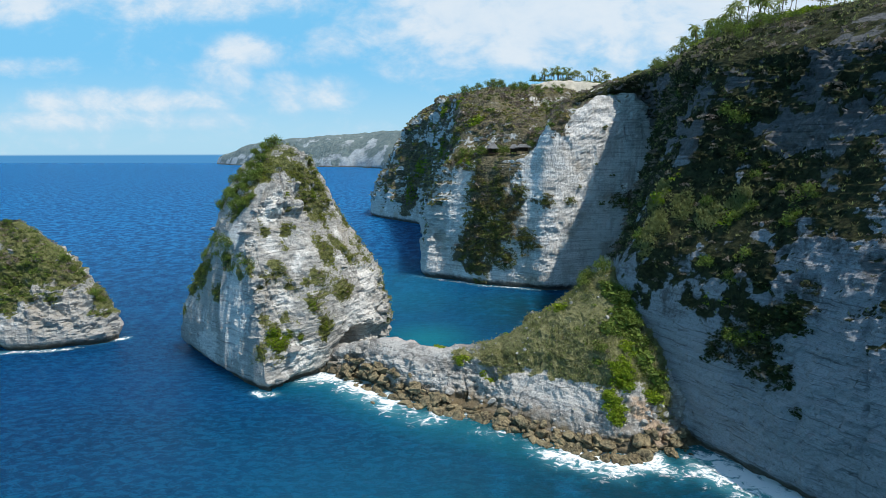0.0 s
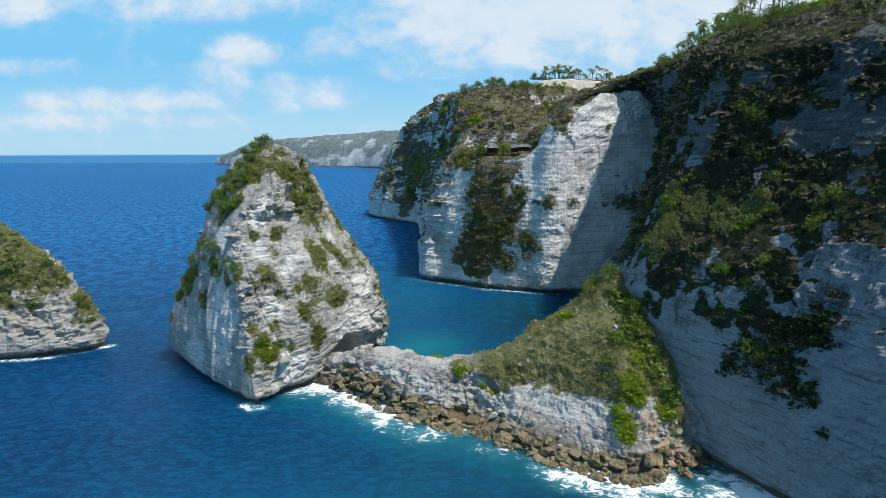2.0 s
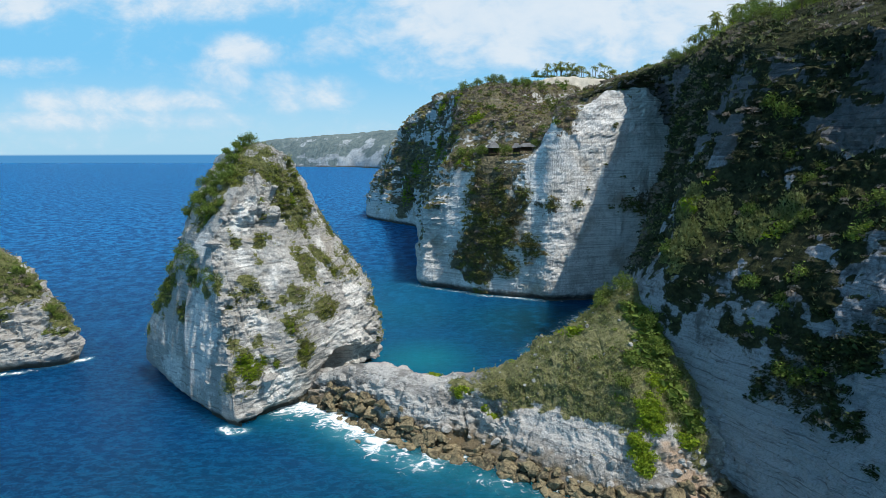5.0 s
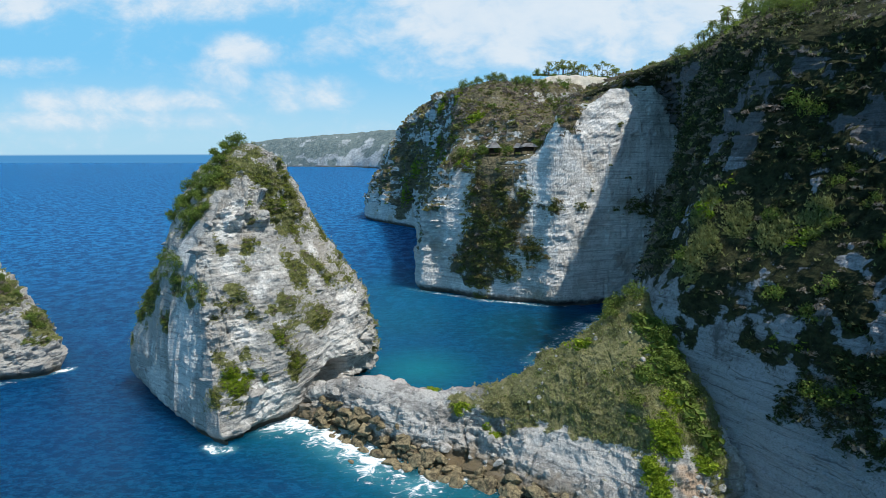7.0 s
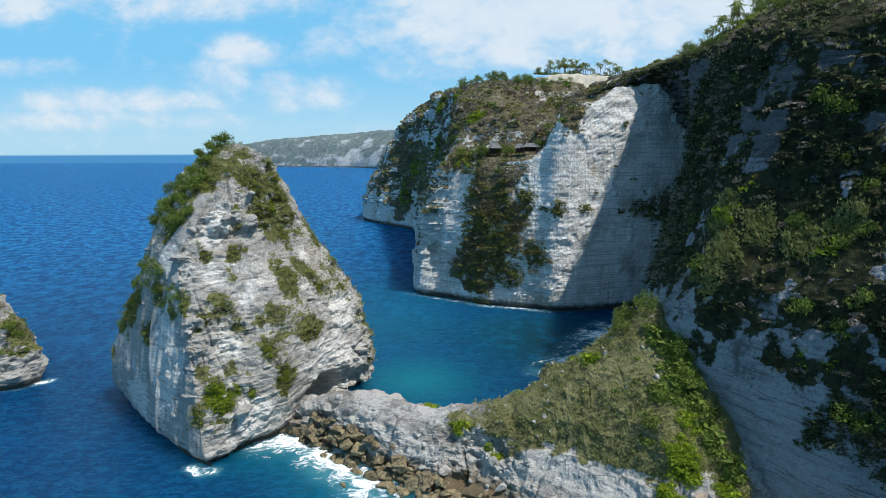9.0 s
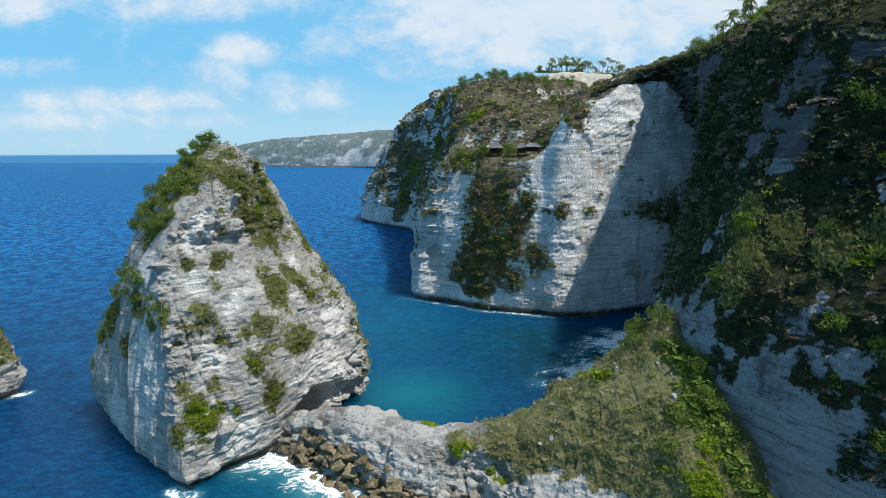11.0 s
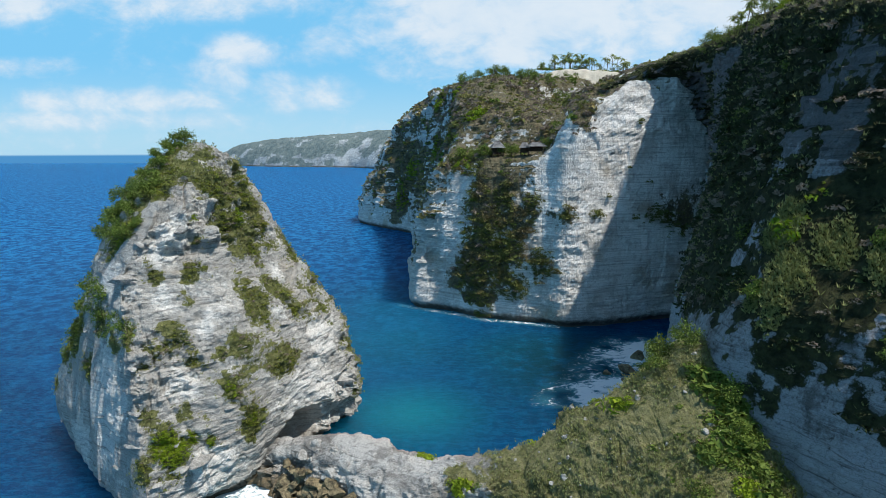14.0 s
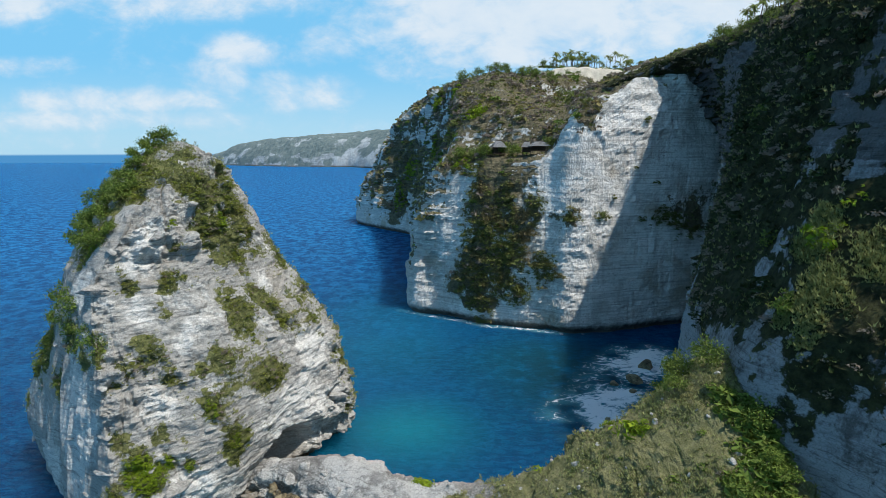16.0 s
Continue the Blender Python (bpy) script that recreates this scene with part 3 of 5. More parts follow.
CLIFF_BARE = [(93, 231, 104, 3.8), (91, 231, 98, 2.8), (122, 201, 124, 4.8), (121, 194, 108, 5.2), (120, 184, 89, 3.3), (115, 203, 106, 3.6), (127, 187, 111, 3.4), (104, 209, 91, 1.9), (88, 218, 77, 2.2), (103, 193, 72, 2.0), (81, 213, 41, 5.4), (105, 186, 53, 3.3), (113, 174, 63, 5.9), (89, 194, 29, 6.8),
    (80, 209, 30, 4.8), (108, 163, 41, 7.2), (95, 185, 23, 7.9), (86, 196, 16, 7.0), (102, 163, 18, 9.6), (72, 225, 49, 2.0), (85, 204, 40, 2.9), (101, 265, 112, 2.3), (94, 258, 103, 2.5), (92, 230, 103, 3.4), (93, 265, 95, 1.6), (104, 294, 102, 1.6), (100, 237, 121, 2.7), (116, 309, 126, 1.8),
    (72, 226, 59, 2.0), (69, 233, 53, 1.4), (82, 212, 43, 5.6), (79, 215, 35, 4.1)]
near_high = near_grid.reshape(-1, 3)[:, 2]
near_rim = step(near_high, 143, 149) * 0.8
near_cover = cover_of(near_grid, False, 5, -0.04, 0.55, CLIFF_SCRUB + LEDGE_SCRUB, CLIFF_BARE, 5.0)
near_along = near_grid.reshape(-1, 3)[:, 1]
near_shelf = step(near_high + 7 * fbm(near_grid.reshape(-1, 3), 18, 3, 99), 40, 47) * (1 - step(near_high, 98, 112)) * step(near_along, 100, 150) * (1 - step(near_along, 320, 360))
near_cover = np.clip(near_cover + near_rim + 0.24 * near_shelf + 0.34 * step(near_high + 6 * fbm(near_grid.reshape(-1, 3), 14, 3, 89), 106, 114) * (1 - step(near_high, 138, 146)), 0, 1)
near_flat = near_grid.reshape(-1, 3)
near_cover = np.clip(near_cover + 0.62 * step(near_along, 246, 262) * (1 - step(near_along, 350, 375)) * step(near_high + 12 * fbm(near_flat, 16, 3, 88), 46, 60), 0, 1)
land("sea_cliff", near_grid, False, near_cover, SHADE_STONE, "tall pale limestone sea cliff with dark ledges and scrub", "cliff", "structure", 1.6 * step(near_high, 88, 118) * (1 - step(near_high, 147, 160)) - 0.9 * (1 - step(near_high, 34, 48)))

# the white wall at the back of the cove, the corner beyond it and the next headland
FAR = levels(
    (-9, [(235, 474), (88, 424), (60, 430), (28, 442), (4, 460), (-21, 475), (-14, 570), (-28, 700), (-39, 820), (-112, 932), (-100, 1060), (-40, 1400)]),
    (None, [(235, 476, 60), (89, 428, 60), (61, 433, 50), (27, 447, 50), (5, 465, 48), (-12, 485, 48), (-5, 570, 50), (-20, 705, 50), (-34, 826, 35), (-107, 930, 34), (-95, 1060, 40), (-30, 1400, 40)]),
    (None, [(235, 480, 176), (92, 436, 126), (62, 441, 96), (26, 460, 92), (7, 472, 88), (2, 492, 84), (5, 575, 88), (-12, 715, 90), (-28, 835, 80), (-85, 925, 78), (-80, 1060, 80), (0, 1400, 80)]),
    (None, [(235, 500, 182), (98, 462, 136), (66, 464, 100), (28, 482, 100), (14, 490, 103), (8, 510, 104), (10, 595, 116), (-9, 735, 124), (-26, 850, 126), (-62, 920, 116), (-60, 1060, 115), (30, 1400, 110)]),
    (None, [(238, 580, 188), (112, 515, 144), (80, 495, 128), (46, 505, 130), (27, 512, 130), (15, 535, 131), (12, 630, 148), (-2, 760, 152), (-16, 860, 156), (-42, 910, 146), (-30, 1060, 140), (60, 1400, 130)]),
    (None, [(260, 710, 162), (170, 682, 150), (130, 655, 147), (82, 590, 152), (47, 590, 158), (22, 610, 154), (24, 720, 162), (14, 800, 168), (8, 880, 170), (0, 950, 162), (20, 1060, 155), (120, 1400, 140)]),
    (None, [(420, 860, 200), (330, 860, 196), (250, 800, 190), (185, 790, 186), (140, 780, 174), (110, 780, 168), (150, 900, 168), (160, 950, 166), (170, 1000, 165), (180, 1050, 163), (220, 1100, 160), (400, 1400, 150)]),
)
far_smooth = loft(FAR, 600, 260, dense=(1.2, 1.5, 1.5, 1.5, 1.4, 1.2, 0.5, 0.25, 0.4, 0.4, 0.2, 0.05), dense_up=(1, 1, 1, 1, 0.8, 0.4, 0.2))[::-1]
far_grid = carve(far_smooth, False, 0.62, 13, 0.44, 0.7, crag=0.32, bulge=6.5, level=0.85)
# the headland is broken into knobs and steps
far_pts = far_grid.reshape(-1, 3)
knobs = 9.0 * (fbm(far_pts, 30, 4, 105, (1, 1, 1.5), True) - 0.35) + 2.5 * (fbm(far_pts, 9, 3, 106, (1, 1, 2.0), True) - 0.35)
broken = np.clip(1.15 * (1 - step(far_pts[:, 0], -6, 12)) + 0.4 * step(far_pts[:, 2], 100, 112), 0, 1.15) * step(far_pts[:, 2], 8, 40) * (far_pts[:, 1] < 1100) * (1 - step(far_pts[:, 1], 590, 640) * step(far_pts[:, 0], 60, 90))
far_grid = far_grid + grid_normals(far_grid) * (knobs * broken).reshape(far_grid.shape[:2] + (1,))
# the green gully that falls from the terrace to the water
GULLY = [(21, 474, 97, 12.1), (35, 453, 83, 13.8), (43, 446, 77, 12.5), (30, 450, 65, 13.8), (45, 442, 59, 12.5), (28, 447, 45, 13.8), (42, 440, 42, 11.3), (25, 446, 26, 12.7), (39, 442, 31, 10.3), (54, 440, 69, 9.0), (27, 444, 13, 9.2), (62, 432, 34, 6.7), (47, 438, 21, 6.8)]
far_cover = cover_of(
    far_grid, False, 15, 0.0, 0.55,
    GULLY + [(73, 427, 63, 7.5), (91, 429, 66, 4.5), (120, 438, 83, 2.8), (121, 442, 115, 3.7), (135, 443, 66, 7.6), (118, 437, 65, 4.2), (147, 446, 59, 10.9), (12, 456, 20, 5.2), (-15, 483, 35, 6.2), (53, 442, 86, 7.2), (100, 433, 78, 2.7), (132, 442, 75, 2.8), (102, 435, 109, 2.3), (80, 431, 87, 2.2)] + [(-46, 845, 40, 18.1), (-21, 813, 84, 17.4), (0, 628, 99, 11.5), (-50, 847, 22, 13.7), (-5, 485, 74, 7.5), (-82, 901, 50, 12.2)] + [(3, 687, 147, 14.5), (-16, 829, 147, 17.7), (47, 485, 114, 11.2), (70, 482, 120, 7.5), (84, 434, 118, 9.0), (101, 453, 131, 7.1), (71, 445, 108, 6.9), (26, 503, 124, 10.4), (19, 530, 133, 8.2)] + [(-30, 840, 80, 26), (-42, 880, 105, 26), (-14, 740, 80, 30), (0, 560, 75, 22), (60, 500, 122, 40), (15, 530, 118, 30)],
    [(97, 430, 40, 22), (100, 434, 95, 22), (-6, 470, 28, 11), (1, 468, 50, 6), (70, 429, 15, 16), (75, 436, 95, 9), (120, 438, 30, 20)], 4.0, 0.6)
far_pts = far_grid.reshape(-1, 3)
far_cover = np.clip(far_cover + 0.40 * np.maximum(step(far_pts[:, 1], 490, 540), 1 - step(far_pts[:, 0], -6, 4)) * step(far_pts[:, 2] + 22 * fbm(far_pts, 25, 3, 98), 34, 62), 0, 1)
far_cover = np.clip(far_cover - 0.34 * step(fbm(far_pts, 15, 4, 101, (1, 1, 2.6)), 0.06, 0.26) * step(far_pts[:, 2], 98, 108) * (1 - step(far_pts[:, 2], 146, 154)), 0, 1)
headland = (1 - step(far_pts[:, 0], -4, 10)) * step(far_pts[:, 2], 30, 60)
far_cover = np.clip(far_cover - 0.40 * headland * step(fbm(far_pts, 20, 4, 103, (1, 1, 2.4)), 0.0, 0.2), 0, 1)
land("white_cliff", far_grid, False, far_cover, WALL_STONE, "white banded limestone cliff at the back of the cove", "cliff", "structure", 0.7 * np.maximum(1 - step(far_grid.reshape(-1, 3)[:, 0], -4, 26), step(far_grid.reshape(-1, 3)[:, 1], 468, 500)))

# the pointed rock stack
STACK = levels(
    (-9, [(-73, 240), (-55, 262), (-43, 288), (-31, 312), (-68, 350), (-122, 334), (-133, 300), (-98, 259)]),
    (3, [(-73, 236), (-54, 259), (-42, 285), (-29, 309), (-67, 352), (-124, 336), (-136, 300), (-99, 257)]),
    (20, [(-76, 239), (-54, 254), (-41, 278), (-27, 305), (-65, 346), (-118, 328), (-129, 288), (-103, 262)]),
    (42, [(-80, 245), (-53, 261), (-40, 284), (-34, 306), (-64, 338), (-110, 320), (-120, 288), (-104, 266)]),
    (64, [(-85, 253), (-65, 265), (-53, 286), (-49, 304), (-66, 328), (-99, 315), (-109, 287), (-102, 270)]),
    (80, [(-79, 260), (-66, 271), (-57, 288), (-56, 300), (-70, 318), (-93, 310), (-104, 290), (-94, 271)]),
    (93, [(-78, 275), (-69, 280), (-63, 289), (-63, 297), (-73, 307), (-87, 304), (-95, 292), (-88, 280)]),
    (100, [(-77, 286), (-72, 287), (-68, 290), (-69, 293), (-74, 296), (-82, 296), (-87, 292), (-83, 288)]),
    (103, [(-76, 290), (-75, 290), (-74, 291), (-74, 292), (-75, 292), (-77, 292), (-78, 291), (-77, 290)]),
)
stack_grid = carve(loft(STACK, 560, 300, True, pull=0.16), True, 0.72, 23, 0.38, 1.3, (-0.72, -0.69, 0.1), crag=1.0, dip=(-0.13, 0.03), hollows=[(-42, 277, 9, 9, 8), (-46, 269, 5, 6, 5)], bulge=2.0)
stack_cover = cover_of(
    stack_grid, True, 25, 0.12, 0.30,
    [(-70, 280, 92, 3.9), (-66, 278, 85, 5.3), (-64, 275, 78, 5.2), (-67, 266, 74, 3.7), (-62, 276, 72, 4.3), (-58, 281, 73, 3.9), (-61, 286, 86, 3.9), (-63, 290, 93, 3.0), (-57, 285, 77, 3.4), (-78, 259, 70, 2.3), (-77, 259, 64, 2.3), (-68, 264, 65, 3.7), (-58, 271, 59, 3.7), (-50, 282, 55, 3.9),
    (-47, 310, 57, 2.7), (-73, 285, 99, 2.5), (-89, 265, 75, 3.8), (-70, 259, 59, 2.3), (-55, 273, 54, 2.8), (-51, 300, 64, 1.9), (-81, 270, 88, 5.7), (-87, 267, 81, 5.7), (-92, 266, 77, 4.8), (-80, 277, 93, 3.9), (-71, 254, 50, 3.5), (-68, 255, 45, 2.8), (-76, 251, 44, 3.8), (-58, 255, 34, 2.8),
    (-61, 258, 43, 2.4), (-56, 260, 45, 3.8), (-46, 270, 37, 3.9), (-44, 273, 35, 2.5), (-70, 247, 29, 2.0), (-67, 248, 30, 1.8), (-76, 243, 29, 2.0), (-53, 258, 22, 2.4), (-71, 243, 20, 4.5), (-72, 244, 24, 3.5), (-66, 247, 22, 2.8), (-61, 250, 21, 2.2), (-51, 265, 9, 1.7), (-76, 239, 17, 1.8),
    (-71, 240, 9, 1.4), (-40, 288, 47, 4.0), (-45, 284, 48, 3.2), (-96, 261, 51, 4.7), (-102, 264, 35, 3.8), (-115, 279, 41, 5.3), (-83, 249, 52, 3.5), (-121, 284, 36, 4.3), (-128, 287, 24, 2.5), (-55, 271, 52, 2.9), (-87, 251, 48, 3.4)],
    [(-74, 261, 75, 4.6), (-51, 287, 62, 2.6), (-91, 261, 64, 3.7), (-75, 257, 59, 2.2), (-91, 253, 30, 9.3), (-39, 280, 20, 8.8), (-64, 259, 51, 2.6), (-69, 250, 36, 3.0), (-62, 249, 11, 5.0), (-38, 288, 39, 4.4), (-109, 267, 14, 6.8)], 8.0, 0.7)
pinnacle = land("rock_pinnacle", stack_grid, True, stack_cover, LIMESTONE, "tall pointed grey-white limestone pinnacle standing in the sea", "rock", age=0.5 - 2.2 * blobs(stack_grid.reshape(-1, 3), [(-74, 261, 75, 4.6), (-51, 287, 62, 2.6), (-91, 261, 64, 3.7), (-75, 257, 59, 2.2), (-91, 253, 30, 9.3), (-39, 280, 20, 8.8), (-64, 259, 51, 2.6), (-69, 250, 36, 3.0), (-62, 249, 11, 5.0), (-38, 288, 39, 4.4), (-109, 267, 14, 6.8)]))

# the low islet
ISLET = levels(
    (-9, [(-173, 312), (-205, 289), (-262, 286), (-292, 326), (-235, 368)]),
    (14, [(-177, 314), (-205, 292), (-261, 292), (-287, 328), (-236, 362)]),
    (28, [(-187, 316), (-207, 299), (-258, 300), (-280, 329), (-238, 355)]),
    (42, [(-199, 319), (-213, 308), (-254, 308), (-272, 330), (-239, 350)]),
    (54, [(-218, 325), (-224, 318), (-248, 317), (-260, 331), (-240, 344)]),
    (62, [(-234, 328), (-236, 324), (-246, 326), (-250, 331), (-240, 337)]),
)
islet_grid = carve(loft(ISLET, 360, 160, True)[::-1], True, 0.75, 33, 0.3, 1.0, crag=0.95, hollows=[(-232, 286, 2, 8, 7)], bulge=4.0)
islet_cover = cover_of(islet_grid, True, 35, 0.16, 0.45, [(-236, 321, 57, 5.9), (-226, 317, 53, 8.3), (-216, 312, 49, 7.2), (-225, 305, 39, 9.7), (-215, 307, 45, 8.0), (-206, 308, 40, 8.0), (-200, 313, 41, 7.1), (-195, 312, 35, 5.5), (-209, 303, 37, 7.8), (-184, 310, 23, 7.8), (-179, 309, 15, 3.9), (-199, 299, 26, 6.2), (-212, 298, 26, 5.5), (-222, 295, 21, 5.5), (-198, 307, 32, 5.5), (-221, 303, 30, 4.8)], [(-211, 295, 14, 8.1), (-199, 295, 16, 5.8), (-219, 292, 12, 5.5), (-190, 302, 19, 5.3), (-210, 300, 32, 3.2)], 10.0, 0.6)
islet_weathered = blobs(islet_grid.reshape(-1, 3), [(-184, 300, 13, 7.9), (-178, 303, 7, 6.6), (-190, 297, 6, 5.3), (-190, 305, 25, 4.8)])
islet = land("rock_islet", islet_grid, True, islet_cover, LIMESTONE, "low rocky islet with dry scrub on top", "rock", age=3.4 * islet_weathered + 0.5)

# the saddle of rock and grass that ties the stack to the cliff
SADDLE = levels(
    (-6, [(-62, 257), (-39, 247), (-13, 222), (11, 212), (35, 190), (60, 179), (81, 184), (104, 188)]),
    (1.2, [(-61, 262), (-38, 251), (-13, 228), (12, 217), (36, 196), (60, 185), (80, 189), (104, 194)]),
    (4, [(-60, 265), (-37, 253), (-12, 231), (13, 221), (37, 200), (60, 188), (80, 192), (104, 197)]),
    (None, [(-58, 268, 6), (-34, 254, 12), (-10, 236, 13), (13, 227, 13), (38, 211, 14), (60, 194, 14), (78, 198, 15), (104, 203, 18)]),
    (None, [(-56, 272, 8), (-29, 256, 16), (-6, 241, 17), (17, 232, 19), (39, 222, 25), (60, 206, 29), (75, 213, 31), (100, 219, 34)]),
    (None, [(-54, 276, 7), (-25, 260, 17), (-3, 246, 17.5), (21, 240, 22.5), (39, 237, 34), (54, 236, 44), (68, 236, 52.5), (92, 242, 55)]),
    (None, [(-52, 284, 3), (-26, 272, 7), (-3, 258, 8), (22, 252, 11), (44, 252, 20), (60, 254, 34), (76, 260, 44), (96, 264, 48)]),
    (None, [(-50, 292, 1), (-27, 282, 1), (-3, 268, 1.5), (23, 263, 2), (48, 268, 4), (66, 278, 10), (82, 292, 16), (100, 300, 24)]),
    (-6, [(-49, 300), (-28, 290), (-3, 276), (24, 272), (50, 280), (70, 296), (90, 318), (104, 336)]),
)
saddle_grid = carve(loft(SADDLE, 480, 220), False, 0.75, 43, 0.6, 1.4, crag=1.5, level=0.22, bulge=2.0)
saddle_points = saddle_grid.reshape(-1, 3)
saddle_cover = cover_of(saddle_grid, False, 45, -0.10, 0.25,
    [(31, 226, 24, 5.6), (41, 224, 29, 6.7), (52, 223, 36, 6.6), (61, 226, 43, 5.6), (54, 212, 29, 6.4), (44, 215, 25, 5.4), (59, 206, 27, 5.3), (28, 224, 16, 4.1), (65, 215, 36, 6.5), (39, 237, 33, 3.5), (22, 224, 14, 2.9), (49, 207, 21, 3.8), (64, 198, 24, 5.7), (73, 201, 19, 5.4),
    (7, 234, 18, 3.5), (57, 202, 22, 4.2), (76, 197, 14, 4.3)],
    [(-27, 249, 11, 8.9), (-12, 238, 13, 7.2), (35, 213, 15, 6.5), (25, 216, 12, 5.5), (42, 210, 16, 4.3), (10, 225, 9, 3.4), (-3, 231, 10, 4.7)], 2.0, 0.4)
saddle_earth = blobs(saddle_points, [(68, 195, 10, 4.2), (70, 191, 7, 4.2), (72, 191, 3, 3.5), (74, 192, 7, 3.2)])
saddle_cover = np.clip(saddle_cover + 0.85 * step(saddle_points[:, 0] + 6 * fbm(saddle_points, 12, 3, 46), 4, 22) * step(saddle_points[:, 2] + 3 * fbm(saddle_points, 7, 3, 47) - 0.10 * saddle_points[:, 0], 12.5, 15.5), 0, 1)
saddle_cover = saddle_cover * (1 - step(saddle_earth, 0.3, 0.5))
saddle = land("rock_saddle", saddle_grid, False, saddle_cover, SADDLE_STONE, "grassy rock saddle joining the pinnacle to the cliff", "rock", "structure")
give(saddle.data, "earth", saddle_earth)

# far coast
COAST = levels(
    (-12, [(-1760, 4700), (-1500, 4300), (-1050, 3950), (-690, 3800), (-500, 3700), (-293, 3331), (-100, 3000), (300, 2900)]),
    (None, [(-1740, 4720, 40), (-1480, 4330, 60), (-1040, 3980, 60), (-680, 3830, 50), (-490, 3720, 40), (-280, 3350, 40), (-90, 3020, 40), (320, 2920, 40)]),
    (None, [(-1690, 4760, 75), (-1440, 4380, 120), (-1000, 4040, 140), (-640, 3900, 150), (-450, 3800, 150), (-230, 3420, 110), (-60, 3080, 100), (360, 3000, 110)]),
    (None, [(-1600, 4850, 95), (-1350, 4480, 160), (-950, 4160, 190), (-600, 4050, 205), (-380, 3980, 225), (-150, 3700, 220), (0, 3400, 190), (420, 3200, 190)]),
    (None, [(-1500, 4980, 95), (-1200, 4900, 170), (-800, 4800, 200), (-400, 4700, 225), (-200, 4600, 235), (0, 4400, 235), (300, 4200, 220), (800, 4000, 210)]),
)
coast_grid = loft(COAST, 420, 90)
coast_points = coast_grid.reshape(-1, 3)
coast_grid = coast_grid + grid_normals(coast_grid) * (18 * fbm(coast_points, 260, 4, 61) + 9 * fbm(coast_points, 60, 4, 62, (1, 1, 0.6))).reshape(420, 90, 1)
coast_cover = np.clip(0.52 + 0.40 * step(coast_points[:, 2], 20, 110) + 1.0 * fbm(coast_points, 75, 5, 63, (1, 1, 2.2)) - 0.75 * blobs(coast_points, [(-520, 3760, 70, 110), (-400, 3560, 80, 70)]), 0, 1)
land("distant_coast", coast_grid, False, coast_cover, FAR_STONE, "distant coast of wooded white cliffs with haze in its colours", "coast", "structure")


# ---- sea ----
def sea_axis(lo, hi, fine, reach, growth=1.09):
    axis = list(np.arange(lo, hi + fine, fine))
    d = fine
    while axis[-1] < reach:
        d *= growth
        axis.append(axis[-1] + d)
    d = fine
    while axis[0] > -reach:
        d *= growth
        axis.insert(0, axis[0] - d)
    return np.array(axis)


def shore_distance(p, line):
    best = np.full(len(p), 1e9)
    for (ax, ay), (bx, by) in zip(line[:-1], line[1:]):
        d = np.array((bx - ax, by - ay))
        t = np.clip(((p[:, 0] - ax) * d[0] + (p[:, 1] - ay) * d[1]) / d.dot(d), 0, 1)
        best = np.minimum(best, np.hypot(p[:, 0] - ax - t * d[0], p[:, 1] - ay - t * d[1]))
    return best


sx, sy = sea_axis(-150, 150, 1.5, 7000), sea_axis(120, 490, 1.5, 7000)
gx, gy = np.meshgrid(sx, sy, indexing="ij")
sea_p = np.stack([gx.ravel(), gy.ravel(), np.zeros(gx.size)], 1)
near_wave = np.exp(-(np.hypot(sea_p[:, 0], sea_p[:, 1] - 300) / 400) ** 2)
sea_p[:, 2] = near_wave * (0.35 * fbm(sea_p, 22, 3, 71, (0.6, 1, 1)))
SURF = [(-58, 257), (-42, 254), (-28, 238), (-14, 226), (0, 217), (12, 213), (24, 203), (36, 192), (48, 184), (60, 181), (76, 184), (86, 181), (95, 167)]
surf = shore_distance(sea_p, SURF)
cove = shore_distance(sea_p, [(62, 318), (74, 340), (86, 362), (104, 388)])
wall = shore_distance(sea_p, [(88, 424), (60, 430), (28, 442), (4, 460), (-21, 475)])
edge = shore_distance(sea_p, [(-29, 311), (-30, 293), (-45, 285)])
corner = shore_distance(sea_p, [(66, 188), (84, 187), (96, 170), (106, 154)])
rim = np.minimum(shore_distance(sea_p, [(-172, 312), (-180, 303), (-196, 293), (-226, 288)]), shore_distance(sea_p, [(-71, 236), (-74, 235), (-78, 238)]))
drift = 0.72 + 1.3 * fbm(sea_p, 13, 3, 72)
foam = np.maximum.reduce([0.85 * np.exp(-(rim / 3) ** 2) * np.clip(drift, 0.2, 1), 0.82 * np.exp(-(surf / 11) ** 2) * np.clip(drift + 0.2, 0.3, 1.2), 1.0 * np.exp(-(corner / 8) ** 2) * np.clip(drift + 0.2, 0, 1.2), 1.15 * np.exp(-(cove / 16) ** 2) * np.clip(drift + 0.1, 0, 1.1), 0.62 * np.exp(-(wall / 4) ** 2) * np.clip(drift, 0, 1)])
